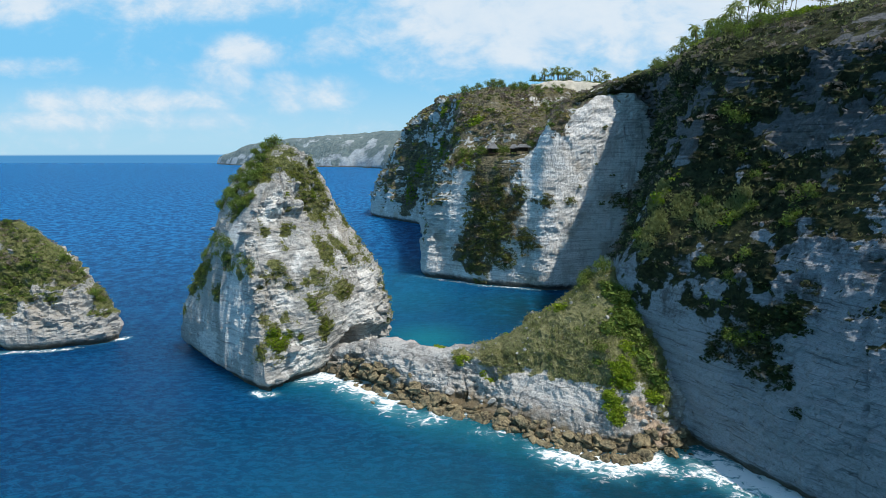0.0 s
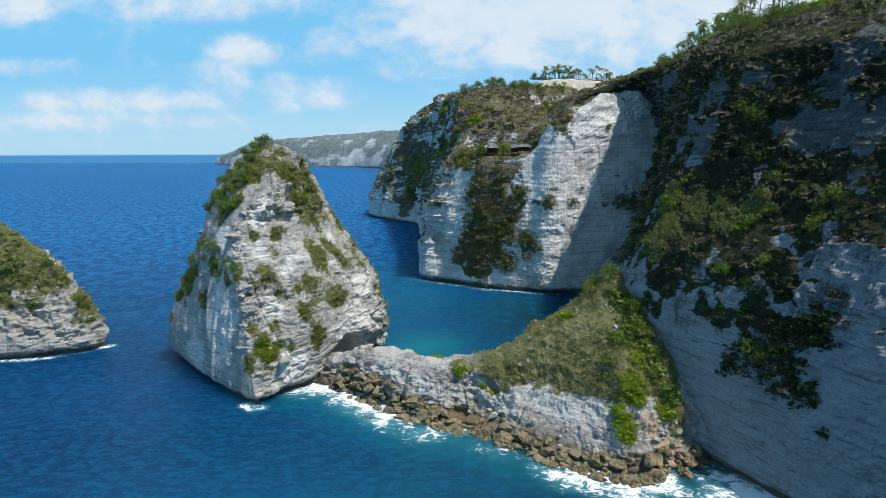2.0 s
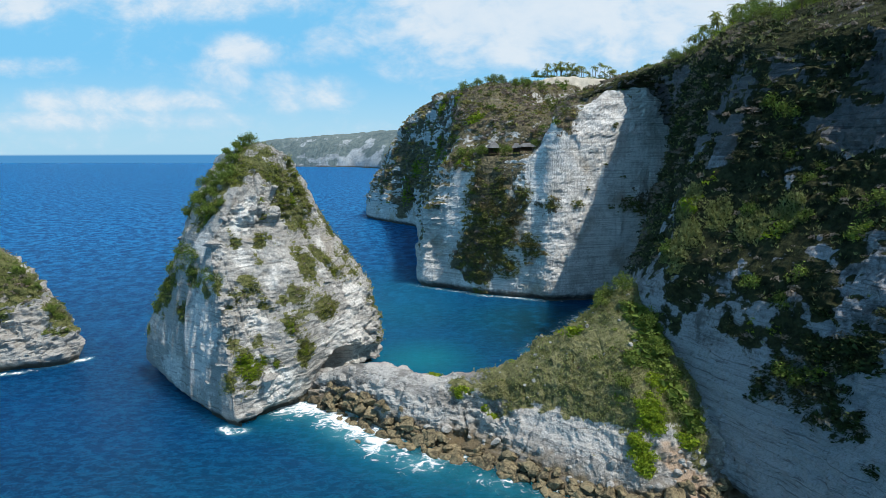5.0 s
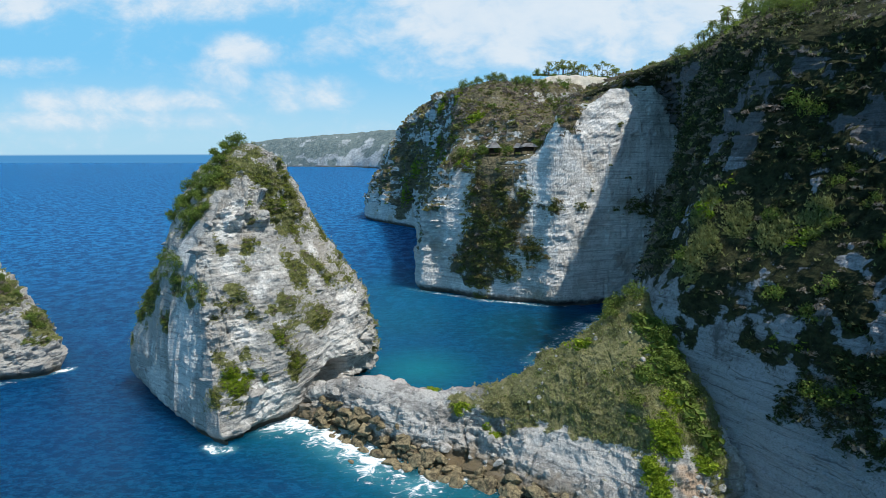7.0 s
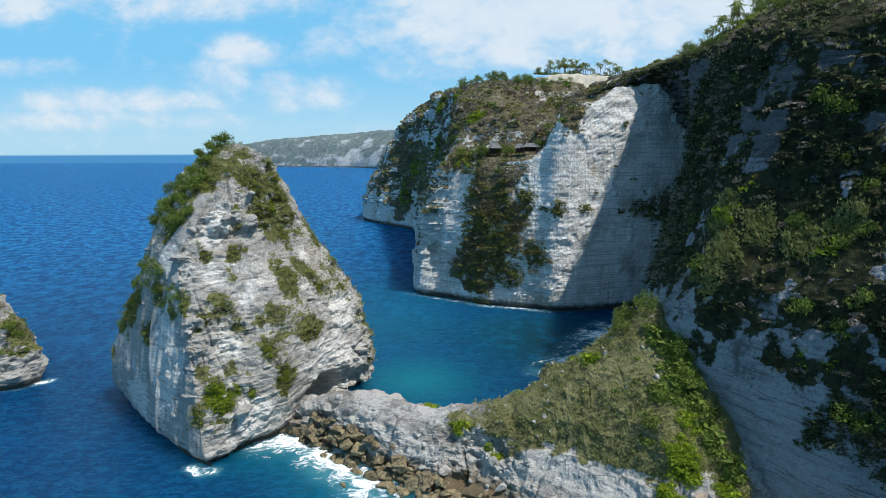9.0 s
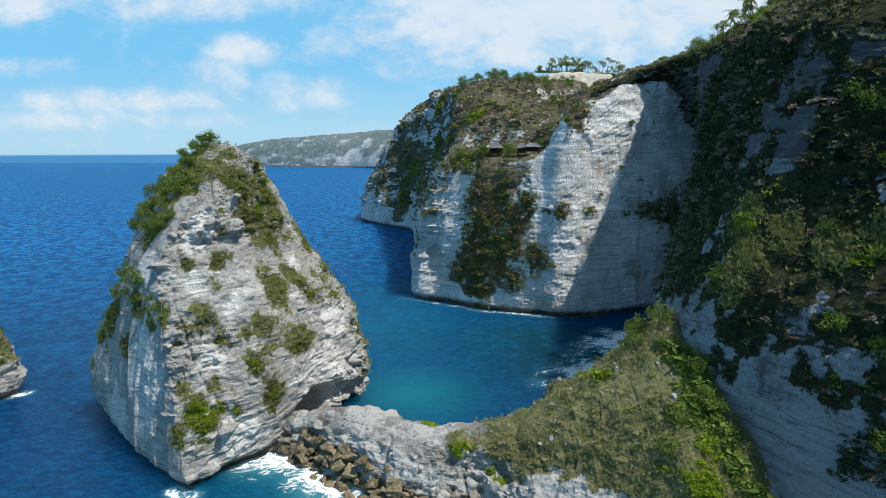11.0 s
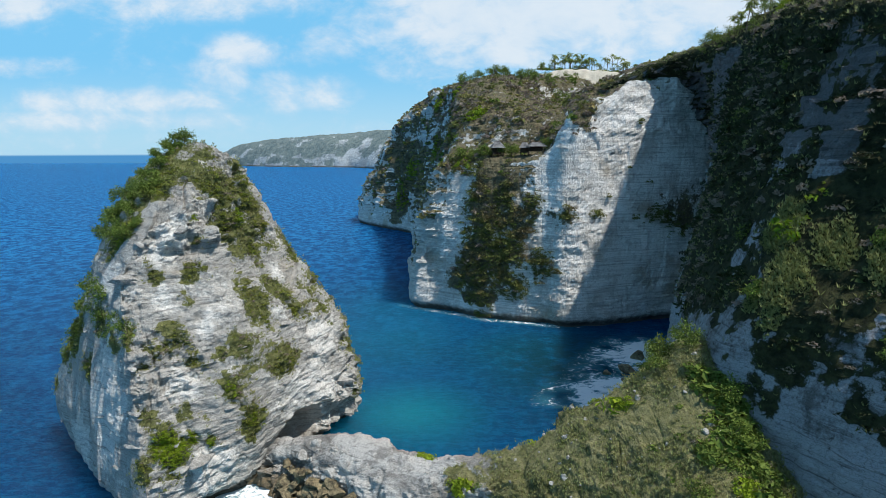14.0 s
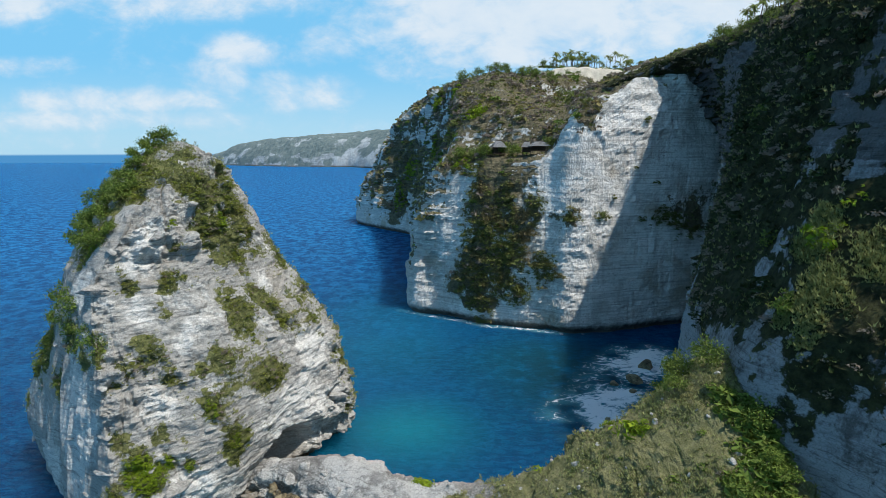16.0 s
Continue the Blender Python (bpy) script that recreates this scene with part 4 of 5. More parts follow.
shallow = np.maximum.reduce([0.62 * np.exp(-(((sea_p[:, 0] + 12) / 30) ** 2 + ((sea_p[:, 1] - 312) / 32) ** 2)), 0.14 * np.exp(-(((sea_p[:, 0] - 10) / 50) ** 2 + ((sea_p[:, 1] - 320) / 50) ** 2)), 0.24 * np.exp(-(((sea_p[:, 0] - 48) / 60) ** 2 + ((sea_p[:, 1] - 370) / 55) ** 2)), 0.55 * np.exp(-(surf / 22) ** 2), 0.26 * np.exp(-(((sea_p[:, 0] + 28) / 50) ** 2 + ((sea_p[:, 1] - 410) / 110) ** 2)), 0.4 * np.exp(-(edge / 18) ** 2), 0.28 * np.exp(-(((sea_p[:, 0] - 40) / 130) ** 2 + ((sea_p[:, 1] - 130) / 90) ** 2))])
shallow = np.clip(shallow * (1 + 0.3 * fbm(sea_p, 40, 3, 73)), 0, 1)
# dark rocks under the water off the beach
dark_water = np.exp(-(((sea_p[:, 0] - 60) / 70) ** 2 + ((sea_p[:, 1] - 150) / 50) ** 2)) * 0.8
# darker water in the right of the cove
dark_water = np.maximum(dark_water, 0.9 * np.exp(-(((sea_p[:, 0] - 62) / 42) ** 2 + ((sea_p[:, 1] - 362) / 58) ** 2)))
sea_mesh = mesh_from("sea", sea_p, grid_faces(len(sx), len(sy)))
# the haze tint grows with distance from the start, less in the cove
for key, values in (("foam", foam), ("shallow", shallow), ("dark_water", dark_water), ("far_haze", (1 - 0.95 * np.exp(-(((sea_p[:, 0] - 60) / 60) ** 2 + ((sea_p[:, 1] - 365) / 75) ** 2))) * 0.9 * step(np.hypot(sea_p[:, 0], sea_p[:, 1]), 170, 900))):
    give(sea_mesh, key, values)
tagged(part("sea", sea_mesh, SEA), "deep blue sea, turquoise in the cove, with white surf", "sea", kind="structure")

# ---- ground finder ----
def spot_on(grid, x, y):
    """The highest place of a landform near (x, y)."""
    p = grid.reshape(-1, 3)
    near = p[np.hypot(p[:, 0] - x, p[:, 1] - y) < 2.5]
    if not len(near):
        near = p[np.argsort(np.hypot(p[:, 0] - x, p[:, 1] - y))[:3]]
    return near[np.argmax(near[:, 2])]


# ---- trees ----
def tube(bm, a, b, ra, rb, sides=6):
    a, b = Vector(a), Vector(b)
    turn = (b - a).to_track_quat("Z", "Y").to_matrix()
    rings = []
    for c, r in ((a, ra), (b, rb)):
        rings.append([bm.verts.new(c + turn @ Vector((math.cos(i * math.tau / sides) * r, math.sin(i * math.tau / sides) * r, 0))) for i in range(sides)])
    for i in range(sides):
        bm.faces.new((rings[0][i], rings[0][(i + 1) % sides], rings[1][(i + 1) % sides], rings[1][i]))
    bm.faces.new(rings[1])


def leaf_cloud(rng, centres, count, size, reach):
    """Leaf sprays scattered round the limb ends."""
    verts, faces = [], []
    for _ in range(count):
        c = np.array(centres[rng.integers(len(centres))])
        d = rng.normal(size=3) * np.array((1, 1, 0.7))
        d /= np.linalg.norm(d)
        c = c + d * reach * rng.uniform(0.35, 1.0)
        a = rng.normal(size=3)
        a /= np.linalg.norm(a)
        b = np.cross(a, d + rng.normal(size=3) * 0.4)
        b /= max(np.linalg.norm(b), 0.2)
        s = size * rng.uniform(0.6, 1.3)
        k = len(verts)
        verts += [c - a * s, c + b * s * 0.5, c + a * s - d * s * 0.3, c - b * s * 0.5]
        faces += [(k, k + 1, k + 2), (k, k + 2, k + 3)]
    return mesh_from("crown", np.array(verts), np.array(faces), False)


def make_tree(seed, height, spread, leaves=700, material=None, label="leafy green tree with a rounded uneven crown"):
    rng = np.random.default_rng(seed)
    tree = tagged(new("tree"), label, "tree")
    bm = bmesh.new()
    fork = Vector((rng.normal() * 0.3, rng.normal() * 0.3, height * 0.35))
    tube(bm, (0, 0, -1.5), fork, height * 0.035, height * 0.024)
    trunk = part("trunk", bm, BARK, tree)
    ends, limbs = [], []
    for i in range(7):
        turn = i * 2.4 + rng.uniform(0, 1)
        out = spread * rng.uniform(0.35, 0.8)
        tip = fork + Vector((math.cos(turn) * out, math.sin(turn) * out, height * rng.uniform(-0.10, 0.48)))
        knee = fork.lerp(tip, 0.5) + Vector((0, 0, height * 0.06))
        limbs.append((knee, tip))
        ends += [tip, knee.lerp(tip, 0.55)]
    ends.append(fork + Vector((0, 0, height * 0.5)))
    for i, (knee, tip) in enumerate(limbs):
        limb = bmesh.new()
        tube(limb, fork, knee, height * 0.017, height * 0.011, 5)
        tube(limb, knee, tip, height * 0.011, height * 0.004, 5)
        part("limb", limb, BARK, trunk)
    part("crown", leaf_cloud(rng, ends, leaves, spread * 0.085, spread * 0.5), material or LEAVES, tree)
    return tree


def frond_mesh(length):
    """A drooping palm frond with leaflets down both sides."""
    bm = bmesh.new()
    n = 9
    spine = [Vector((length * t, 0, length * (0.42 * t - 0.95 * t * t))) for t in [i / n for i in range(n + 1)]]
    for i in range(n):
        a, b = spine[i], spine[i + 1]
        w = 0.05 * length * (1 - i / n) + 0.02
        q = [bm.verts.new(v) for v in (a + Vector((0, w * 0.3, 0)), b + Vector((0, w * 0.3, 0)), b - Vector((0, w * 0.3, 0)), a - Vector((0, w * 0.3, 0)))]
        bm.faces.new(q)
        if i:
            reach = length * 0.27 * math.sin(math.pi * (0.18 + 0.78 * i / n))
            for side in (1, -1):
                tip = a + Vector((length * 0.10, side * reach, -reach * 0.55))
                bm.faces.new([bm.verts.new(v) for v in (a, b, tip)])
    mesh = bpy.data.meshes.new("frond")
    bm.to_mesh(mesh)
    bm.free()
    return mesh


FRONDS = [frond_mesh(3.6), frond_mesh(4.4)]
PALM_LEAVES = leaf_material("palm_leaves", (0.07, 0.11, 0.02), (0.24, 0.29, 0.06), (0.26, 0.22, 0.06), 0.3)


def make_palm(seed, height):
    rng = np.random.default_rng(seed)
    palm = tagged(new("coconut_palm"), "tall coconut palm with drooping green fronds", "palm tree", "palms along the cliff top")
    bm = bmesh.new()
    lean = Vector((rng.normal(), rng.normal(), 0)) * 0.06 * height
    stops = [Vector((0, 0, -1)) + (lean * t * t + Vector((0, 0, (height + 1) * t))) for t in (0, 0.3, 0.6, 0.85, 1)]
    for i in range(4):
        tube(bm, stops[i], stops[i + 1], 0.24 - 0.03 * i, 0.21 - 0.03 * i)
    part("trunk", bm, BARK, palm)
    for i in range(13):
        frond = part("frond", FRONDS[i % 2], PALM_LEAVES, palm)
        frond.matrix_basis = Matrix.Translation(stops[-1]) @ pose(0, 0, 0, 0, rng.uniform(-38, 32), i * 137.5 + rng.uniform(-15, 15))
    return palm


def put_all(makers, places, sizes, seed):
    """Sets things that were built once, or copies of them, at the places."""
    rng = np.random.default_rng(seed)
    used = set()
    for (x, y, z), size in zip(places, sizes):
        k = int(rng.integers(len(makers)))
        m = pose(x, y, z, 0, 0, rng.uniform(0, 360))
        if k in used:
            ob = copy_thing(makers[k], m)
        else:
            ob = makers[k]
            ob.matrix_basis = m
            used.add(k)
        ob.scale = (size,) * 3
    for k, ob in enumerate(makers):
        if k not in used:
            for o in (*ob.children_recursive, ob):
                bpy.data.objects.remove(o)


rng = np.random.default_rng(5)
# trees on the shoulder and top of the pinnacle
stack_all = stack_grid.reshape(-1, 3)
TOP_TREES = [(-84, 291, 101), (-81, 291, 102), (-85, 287, 99), (-90, 290, 97), (-88, 280, 93), (-84, 279, 94), (-90, 280, 90), (-96, 285, 88), (-89, 273, 85), (-85, 273, 89), (-96, 278, 84), (-97, 276, 80), (-89, 267, 81), (-85, 269, 85), (-97, 273, 77), (-103, 280, 74), (-91, 266, 76), (-87, 261, 74), (-94, 266, 73), (-90, 276, 88), (-92, 271, 83), (-103, 284, 79), (-93, 270, 78), (-85, 263, 78), (-103, 280, 72)]
put_all([make_tree(100 + i, 6.2, 3.6, 1000) for i in range(4)], [stack_all[np.argmin(((stack_all - np.array(q)) ** 2).sum(1))] - np.array((-0.6, -0.6, 0.8)) for q in TOP_TREES], rng.uniform(0.75, 1.2, len(TOP_TREES)), 1)
# bushes high on the seaward side of the pinnacle
SIDE_TREES = [(-104, 271, 60), (-109, 278, 56), (-99, 265, 59), (-95, 261, 58), (-102, 267, 54), (-112, 280, 51), (-115, 284, 49), (-96, 261, 52), (-91, 257, 49), (-102, 265, 36), (-109, 272, 46), (-117, 282, 39), (-124, 287, 33), (-87, 252, 55), (-84, 250, 51)]
put_all([make_tree(120 + i, 5.0, 3.6, 650, None, "low spreading bushy tree on the rock face") for i in range(3)], [stack_all[np.argmin(((stack_all - np.array(q)) ** 2).sum(1))] - np.array((-0.8, -0.8, 1.5)) for q in SIDE_TREES], rng.uniform(0.8, 1.35, len(SIDE_TREES)), 2)

ISLET_TREES = [(-237, 323, 61), (-201, 313, 42), (-197, 313, 38), (-193, 314, 35), (-184, 308, 24), (-182, 310, 20), (-201, 300, 24), (-219, 317, 53), (-178, 308, 14)]
islet_all = islet_grid.reshape(-1, 3)
put_all([make_tree(190 + i, 5.0, 3.4, 800, None, "low bushy tree on the islet") for i in range(3)], [islet_all[np.argmin(((islet_all - np.array(q)) ** 2).sum(1))] - np.array((0, 0, 1.0)) for q in ISLET_TREES], rng.uniform(0.6, 1.1, len(ISLET_TREES)), 18)

# palms and trees along the cliff tops
places = []
for i in range(34):
    t = rng.uniform(0, 1)
    places.append(spot_on(near_grid, 147 + 3 * t + rng.normal() * 4, 262 + 140 * t))
put_all([make_palm(10 + i, 9 + i) for i in range(4)], places, rng.uniform(0.75, 1.05, len(places)), 3)
# palms stand on the flat top of the cut bank
places = []
for i in range(56):
    t, back = rng.uniform(0.12, 1), rng.uniform(1.5, 9)
    places.append((99 + 92 * t, 691 + 14 * t + back, 178.6 - 2.0 * t))
places += [spot_on(far_grid, 200 + 40 * rng.uniform(0, 1), 716 + rng.uniform(0, 30)) for _ in range(10)]
put_all([make_palm(20 + i, 8 + 2 * i) for i in range(4)], places, rng.uniform(0.7, 1.15, len(places)), 4)
places = [spot_on(near_grid, 118 + 0.1 * q - 24 + rng.gamma(1.2, 11), q) for q in rng.uniform(240, 428, 60)]
places += [(101 + 90 * t, 691 + 14 * t + rng.uniform(1, 9), 178.3 - 2.0 * t) for t in rng.uniform(0, 1, 20)]
places += [spot_on(far_grid, 60 + rng.uniform(0, 80), 640 + rng.uniform(0, 60)) for _ in range(22)]
places += [spot_on(far_grid, -30 + rng.uniform(0, 50), 740 + rng.uniform(0, 160)) for _ in range(12)]
skyline = [spot_on(far_grid, 16 + rng.uniform(0, 112), 582 + rng.uniform(0, 40)) for _ in range(44)]
put_all([make_tree(150 + i, 10.0, 5.0, 420) for i in range(4)], skyline, rng.uniform(0.45, 1.0, len(skyline)), 15)
put_all([make_tree(140 + i, 6.5, 4.0, 380) for i in range(5)], places, rng.uniform(0.55, 1.15, len(places)), 5)
places = [spot_on(saddle_grid, x, y) for x, y in [(60, 245), (63, 239), (59, 246), (54, 236), (71, 222), (69, 215), (72, 213), (54, 206)]]
put_all([make_tree(160 + i, 6.0, 4.2, 700) for i in range(3)], places, rng.uniform(0.7, 1.1, len(places)), 6)


TERRACE_TREES = [(22, 466), (27, 462), (30, 458), (43, 456), (46, 463), (64, 450), (67, 455), (41, 462), (71, 459), (16, 470)]
put_all([make_tree(180 + i, 7.0, 4.6, 700, None, "leafy tree on the terrace beside the huts") for i in range(3)], [spot_on(far_grid, x, y) for x, y in TERRACE_TREES], rng.uniform(0.6, 1.15, len(TERRACE_TREES)), 17)

# single trees rooted in the high cliff
CLIFF_TREES = [(105, 219, 110), (103, 224, 113), (110, 197, 86), (109, 186, 76), (98, 204, 76), (105, 202, 79), (110, 206, 94), (114, 187, 84), (110, 187, 79), (106, 207, 90), (84, 253, 77), (76, 228, 66), (94, 215, 81), (106, 214, 98), (96, 196, 56), (91, 204, 61), (95, 189, 39), (96, 185, 36), (100, 185, 38), (100, 194, 64), (113, 316, 112), (108, 281, 124)]
near_all = near_grid.reshape(-1, 3)
places = [near_all[np.argmin(((near_all - np.array(q)) ** 2).sum(1))] - np.array((-0.8, 0, 1.4)) for q in CLIFF_TREES]
put_all([make_tree(170 + i, 6.2, 4.4, 750, None, "bushy green tree rooted on the cliff face") for i in range(3)], places, rng.uniform(0.65, 1.1, len(places)), 16)


# ---- boulders ----
def boulder_mesh(seed):
    """A broken block: a ball cut by random planes, then roughened."""
    rng = np.random.default_rng(seed)
    bm = bmesh.new()
    bmesh.ops.create_icosphere(bm, subdivisions=3, radius=1.0)
    p = np.array([v.co for v in bm.verts])
    for _ in range(11):
        d = rng.normal(size=3)
        d /= np.linalg.norm(d)
        over = np.maximum(p @ d - rng.uniform(0.45, 0.8), 0)
        p = p - over[:, None] * d
    p = p * np.array((1.15, 0.85, 0.75)) * (1 + 0.16 * fbm(p, 0.6, 3, seed))[:, None]
    for v, q in zip(bm.verts, p):
        v.co = q
    mesh = bpy.data.meshes.new("boulder")
    bm.to_mesh(mesh)
    bm.free()
    return mesh


def set_boulders(name, meshes, material, places, sizes, label, category, group, seed):
    rng = np.random.default_rng(seed)
    for (x, y, z), size in zip(places, sizes):
        mesh = meshes[rng.integers(len(meshes))]
        ob = part(name, mesh, material)
        ob.matrix_basis = pose(x, y, z, rng.uniform(-25, 25), rng.uniform(-25, 25), rng.uniform(0, 360)) @ Matrix.Diagonal((size, size, size * rng.uniform(0.8, 1.2), 1))
        tagged(ob, label, category, group)


def along(line, t):
    line = np.array(line, float)
    run = np.concatenate([[0], np.cumsum(np.linalg.norm(np.diff(line, axis=0), axis=1))])
    return np.array([np.interp(t * run[-1], run, line[:, k]) for k in range(2)])


SHORE = [(-46, 259), (-38, 251), (-26, 240), (-13, 228), (0, 220), (12, 216), (24, 206), (36, 195), (48, 187), (60, 184), (74, 187), (82, 190)]
BROWN = [boulder_mesh(200 + i) for i in range(8)]
places, sizes = [], []
for i in range(330):
    c = along(SHORE, rng.uniform(0.02, 1))
    size = min(rng.gamma(2.0, 0.62) + 0.5, 3.4)
    x, y = c[0] + rng.normal() * 1.2, c[1] + rng.uniform(-3.4, 4.2)
    places.append((x, y, max(spot_on(saddle_grid, x, y)[2] - 1.2, -0.2) * 0.75 + 0.1 * size))
    sizes.append(size)
set_boulders("boulder", BROWN, BOULDER_STONE, places, sizes, "brown weathered boulder at the foot of the saddle", "boulder", "boulders along the surf", 8)
GREY = [boulder_mesh(220 + i) for i in range(5)]
JUT_STONE = plain_material("weathered_limestone", (0.50, 0.485, 0.445), (0.20, 0.19, 0.175), 1.6, 0.95, 0.9)
GREY_STONE = plain_material("pale_stone", (0.52, 0.50, 0.46), (0.22, 0.21, 0.19), 1.2, 0.9, 0.8)
places, sizes = [], []
for i in range(120):
    x = rng.uniform(-8, 66)
    y = 247 - 0.1 * x - rng.uniform(0, 1) * (20 + 0.15 * x)
    places.append(spot_on(saddle_grid, x, y) - np.array((0, 0, 0.1)))
    sizes.append(rng.gamma(1.2, 0.20) + 0.16)
set_boulders("stone", GREY, GREY_STONE, places, sizes, "pale limestone rock lying in the grass", "stone", "stones on the grassy saddle", 9)
places, sizes = [], []
for i in range(80):
    c = along(SHORE, rng.uniform(0.05, 0.97))
    back = rng.uniform(2.0, 9.5)
    places.append(spot_on(saddle_grid, c[0] + 0.3 * back, c[1] + back) - np.array((0, 0, 0.1)))
    sizes.append(rng.gamma(1.6, 0.36) + 0.4)
set_boulders("broken_block", GREY, JUT_STONE, places, sizes, "broken grey limestone block fallen on the shore", "boulder", "fallen blocks on the shore", 12)
WET = plain_material("wet_rock", (0.045, 0.038, 0.030), (0.10, 0.085, 0.06), 1.5, 0.35, 0.8)
set_boulders("sea_rock", BROWN[:4], WET, [(78, 352, 0.3), (88, 356, 1.0), (84, 344, 0.2), (99, 372, 1.2), (66, 318, 0.0), (-28, 228, -0.2)], [2.6, 4.0, 2.0, 4.5, 1.6, 1.6], "dark wet rock awash in the foam", "rock", "rocks awash", 10)


# ---- jutting blocks on the rock faces ----
def juts(thing, grid, closed, count, low, high, material, seed):
    """Half-buried blocks that stand proud of a rock face, as parts of it."""
    rng = np.random.default_rng(seed)
    p, n = grid.reshape(-1, 3), grid_normals(grid, closed).reshape(-1, 3)
    ok = np.flatnonzero((p[:, 2] > low) & (p[:, 2] < high) & (np.abs(n[:, 2]) < 0.6) & (p[:, 1] < p[:, 1].mean() + 8))
    for k in rng.choice(ok, count, replace=False):
        turn = math.degrees(math.atan2(n[k, 1], n[k, 0])) + 90
        size = rng.gamma(3.0, 0.35) + 0.7
        jut = part("jutting_block", GREY[rng.integers(len(GREY))], material, thing)
        jut.matrix_basis = pose(*(p[k] - n[k] * 0.45 * size), rng.uniform(-12, 12), rng.uniform(-8, 8), turn) @ Matrix.Diagonal((size * rng.uniform(1.2, 2.2), size, size * rng.uniform(0.45, 0.8), 1))


GREY = [m.copy() for m in GREY]
for m in GREY:
    m.materials.clear()
juts(pinnacle, stack_grid, True, 70, 8, 92, JUT_STONE, 31)
juts(islet, islet_grid, True, 22, 6, 50, JUT_STONE, 32)

# the strip of grey sand under the cliff
SAND = plain_material("wet_grey_sand", (0.22, 0.20, 0.175), (0.13, 0.118, 0.105), 4.0, 0.6, 0.2)
edge_line = np.array([(83, 194), (92, 181), (99, 169), (110, 153), (122, 131)], float)
foot_line = np.array([(90, 203), (97, 186), (106, 172), (120, 150), (134, 126)], float)
u = np.linspace(0, 1, 60)
rows = []
for t in np.linspace(0, 1, 10):
    line = edge_line * (1 - t) + foot_line * t
    rows.append(np.stack([np.interp(u, np.linspace(0, 1, 5), line[:, 0]), np.interp(u, np.linspace(0, 1, 5), line[:, 1]), np.full(60, -1.5 + 3.6 * t)], 1))
sand = np.stack(rows, 1)
sand[..., 2] += 0.35 * fbm(sand.reshape(-1, 3), 7, 3, 310).reshape(60, 10)
tagged(part("beach", mesh_from("beach", sand.reshape(-1, 3), grid_faces(60, 10)), SAND), "narrow strip of wet grey sand below the cliff", "beach", kind="structure")


# ---- huts on the terrace ----
THATCH = plain_material("grey_thatch", (0.42, 0.42, 0.42), (0.20, 0.20, 0.205), 0.5, 0.95, 0.8)
TIMBER = plain_material("dark_timber", (0.11, 0.075, 0.05), (0.045, 0.03, 0.02), 0.5)


def block(bm, cx, cy, cz, x, y, z):
    bmesh.ops.create_cube(bm, size=1, matrix=Matrix.Translation((cx, cy, cz)) @ Matrix.Diagonal((x, y, z, 1)))


def make_hut(wide, deep, wall, peak, label):
    hut = tagged(new("hut"), label, "hut", "huts on the terrace")
    bm = bmesh.new()
    block(bm, 0, 0, 0.5, wide, deep, 0.25)
    part("deck", bm, TIMBER, hut)
    for x in (-1, 0, 1):
        for y in (-1, 1):
            bm = bmesh.new()
            tube(bm, (x * wide * 0.44, y * deep * 0.44, -1.5), (x * wide * 0.44, y * deep * 0.44, wall), 0.13, 0.11, 6)
            part("post", bm, TIMBER, hut)
    bm = bmesh.new()
    block(bm, 0, deep * 0.4, wall * 0.5 + 0.3, wide * 0.85, 0.12, wall - 0.6)
    part("back_wall", bm, TIMBER, hut)
    for y in (-1, 1):
        bm = bmesh.new()
        tube(bm, (-wide * 0.44, y * deep * 0.44, 1.5), (wide * 0.44, y * deep * 0.44, 1.5), 0.06, 0.06, 5)
        part("rail", bm, TIMBER, hut)
    bm = bmesh.new()
    w, d, h = wide * 0.62, deep * 0.66, wall - 0.35
    low = [bm.verts.new(q) for q in ((-w, -d, h), (w, -d, h), (w, d, h), (-w, d, h))]
    ridge = [bm.verts.new(q) for q in ((-w * 0.35, 0, peak), (w * 0.35, 0, peak))]
    for f in ((low[0], low[1], ridge[1], ridge[0]), (low[1], low[2], ridge[1]), (low[2], low[3], ridge[0], ridge[1]), (low[3], low[0], ridge[0])):
        bm.faces.new(f)
    bmesh.ops.solidify(bm, geom=bm.faces[:], thickness=0.25)
    roof = part("roof", bm, THATCH, hut)
    bm = bmesh.new()
    tube(bm, (-w * 0.4, 0, peak + 0.05), (w * 0.4, 0, peak + 0.05), 0.22, 0.22, 6)
    part("ridge_cap", bm, TIMBER, roof)
    return hut


for (x, y), (wide, deep, wall, peak), turn, label in zip(HUTS, ((7.2, 5.5, 4.6, 8.2), (5.5, 5.0, 3.6, 6.6), (10.0, 5.0, 3.6, 5.8)), (12, -8, 6), (
    "open timber viewing hut with a grey thatched roof", "small timber hut with a pitched grey roof", "long low timber hut with a grey roof")):
    hut = make_hut(wide, deep, wall, peak, label)
    hut.matrix_basis = Matrix.Translation(spot_on(far_grid, x, y) + np.array((0, 0, 1.0))) @ pose(0, 0, 0, 0, 0, turn)

# the pale cut bank under the palms
CUT = plain_material("fresh_cut_limestone", (0.76, 0.68, 0.56), (0.58, 0.50, 0.39), 3.0, 0.95, 0.4)
u, v = np.meshgrid(np.linspace(0, 1, 60), np.linspace(0, 1, 14), indexing="ij")
bank = np.stack([99 + 92 * u, 686 + 14 * u + 5 * v, 157 + 22.0 * v - 2.0 * u * v], 2)
bank[..., 1] += 1.2 * fbm(bank.reshape(-1, 3), 6, 3, 301).reshape(60, 14)
bank[..., 2] -= 5.0 * np.exp(-((u / 0.16) ** 2)) + 4.0 * np.exp(-(((1 - u) / 0.12) ** 2))
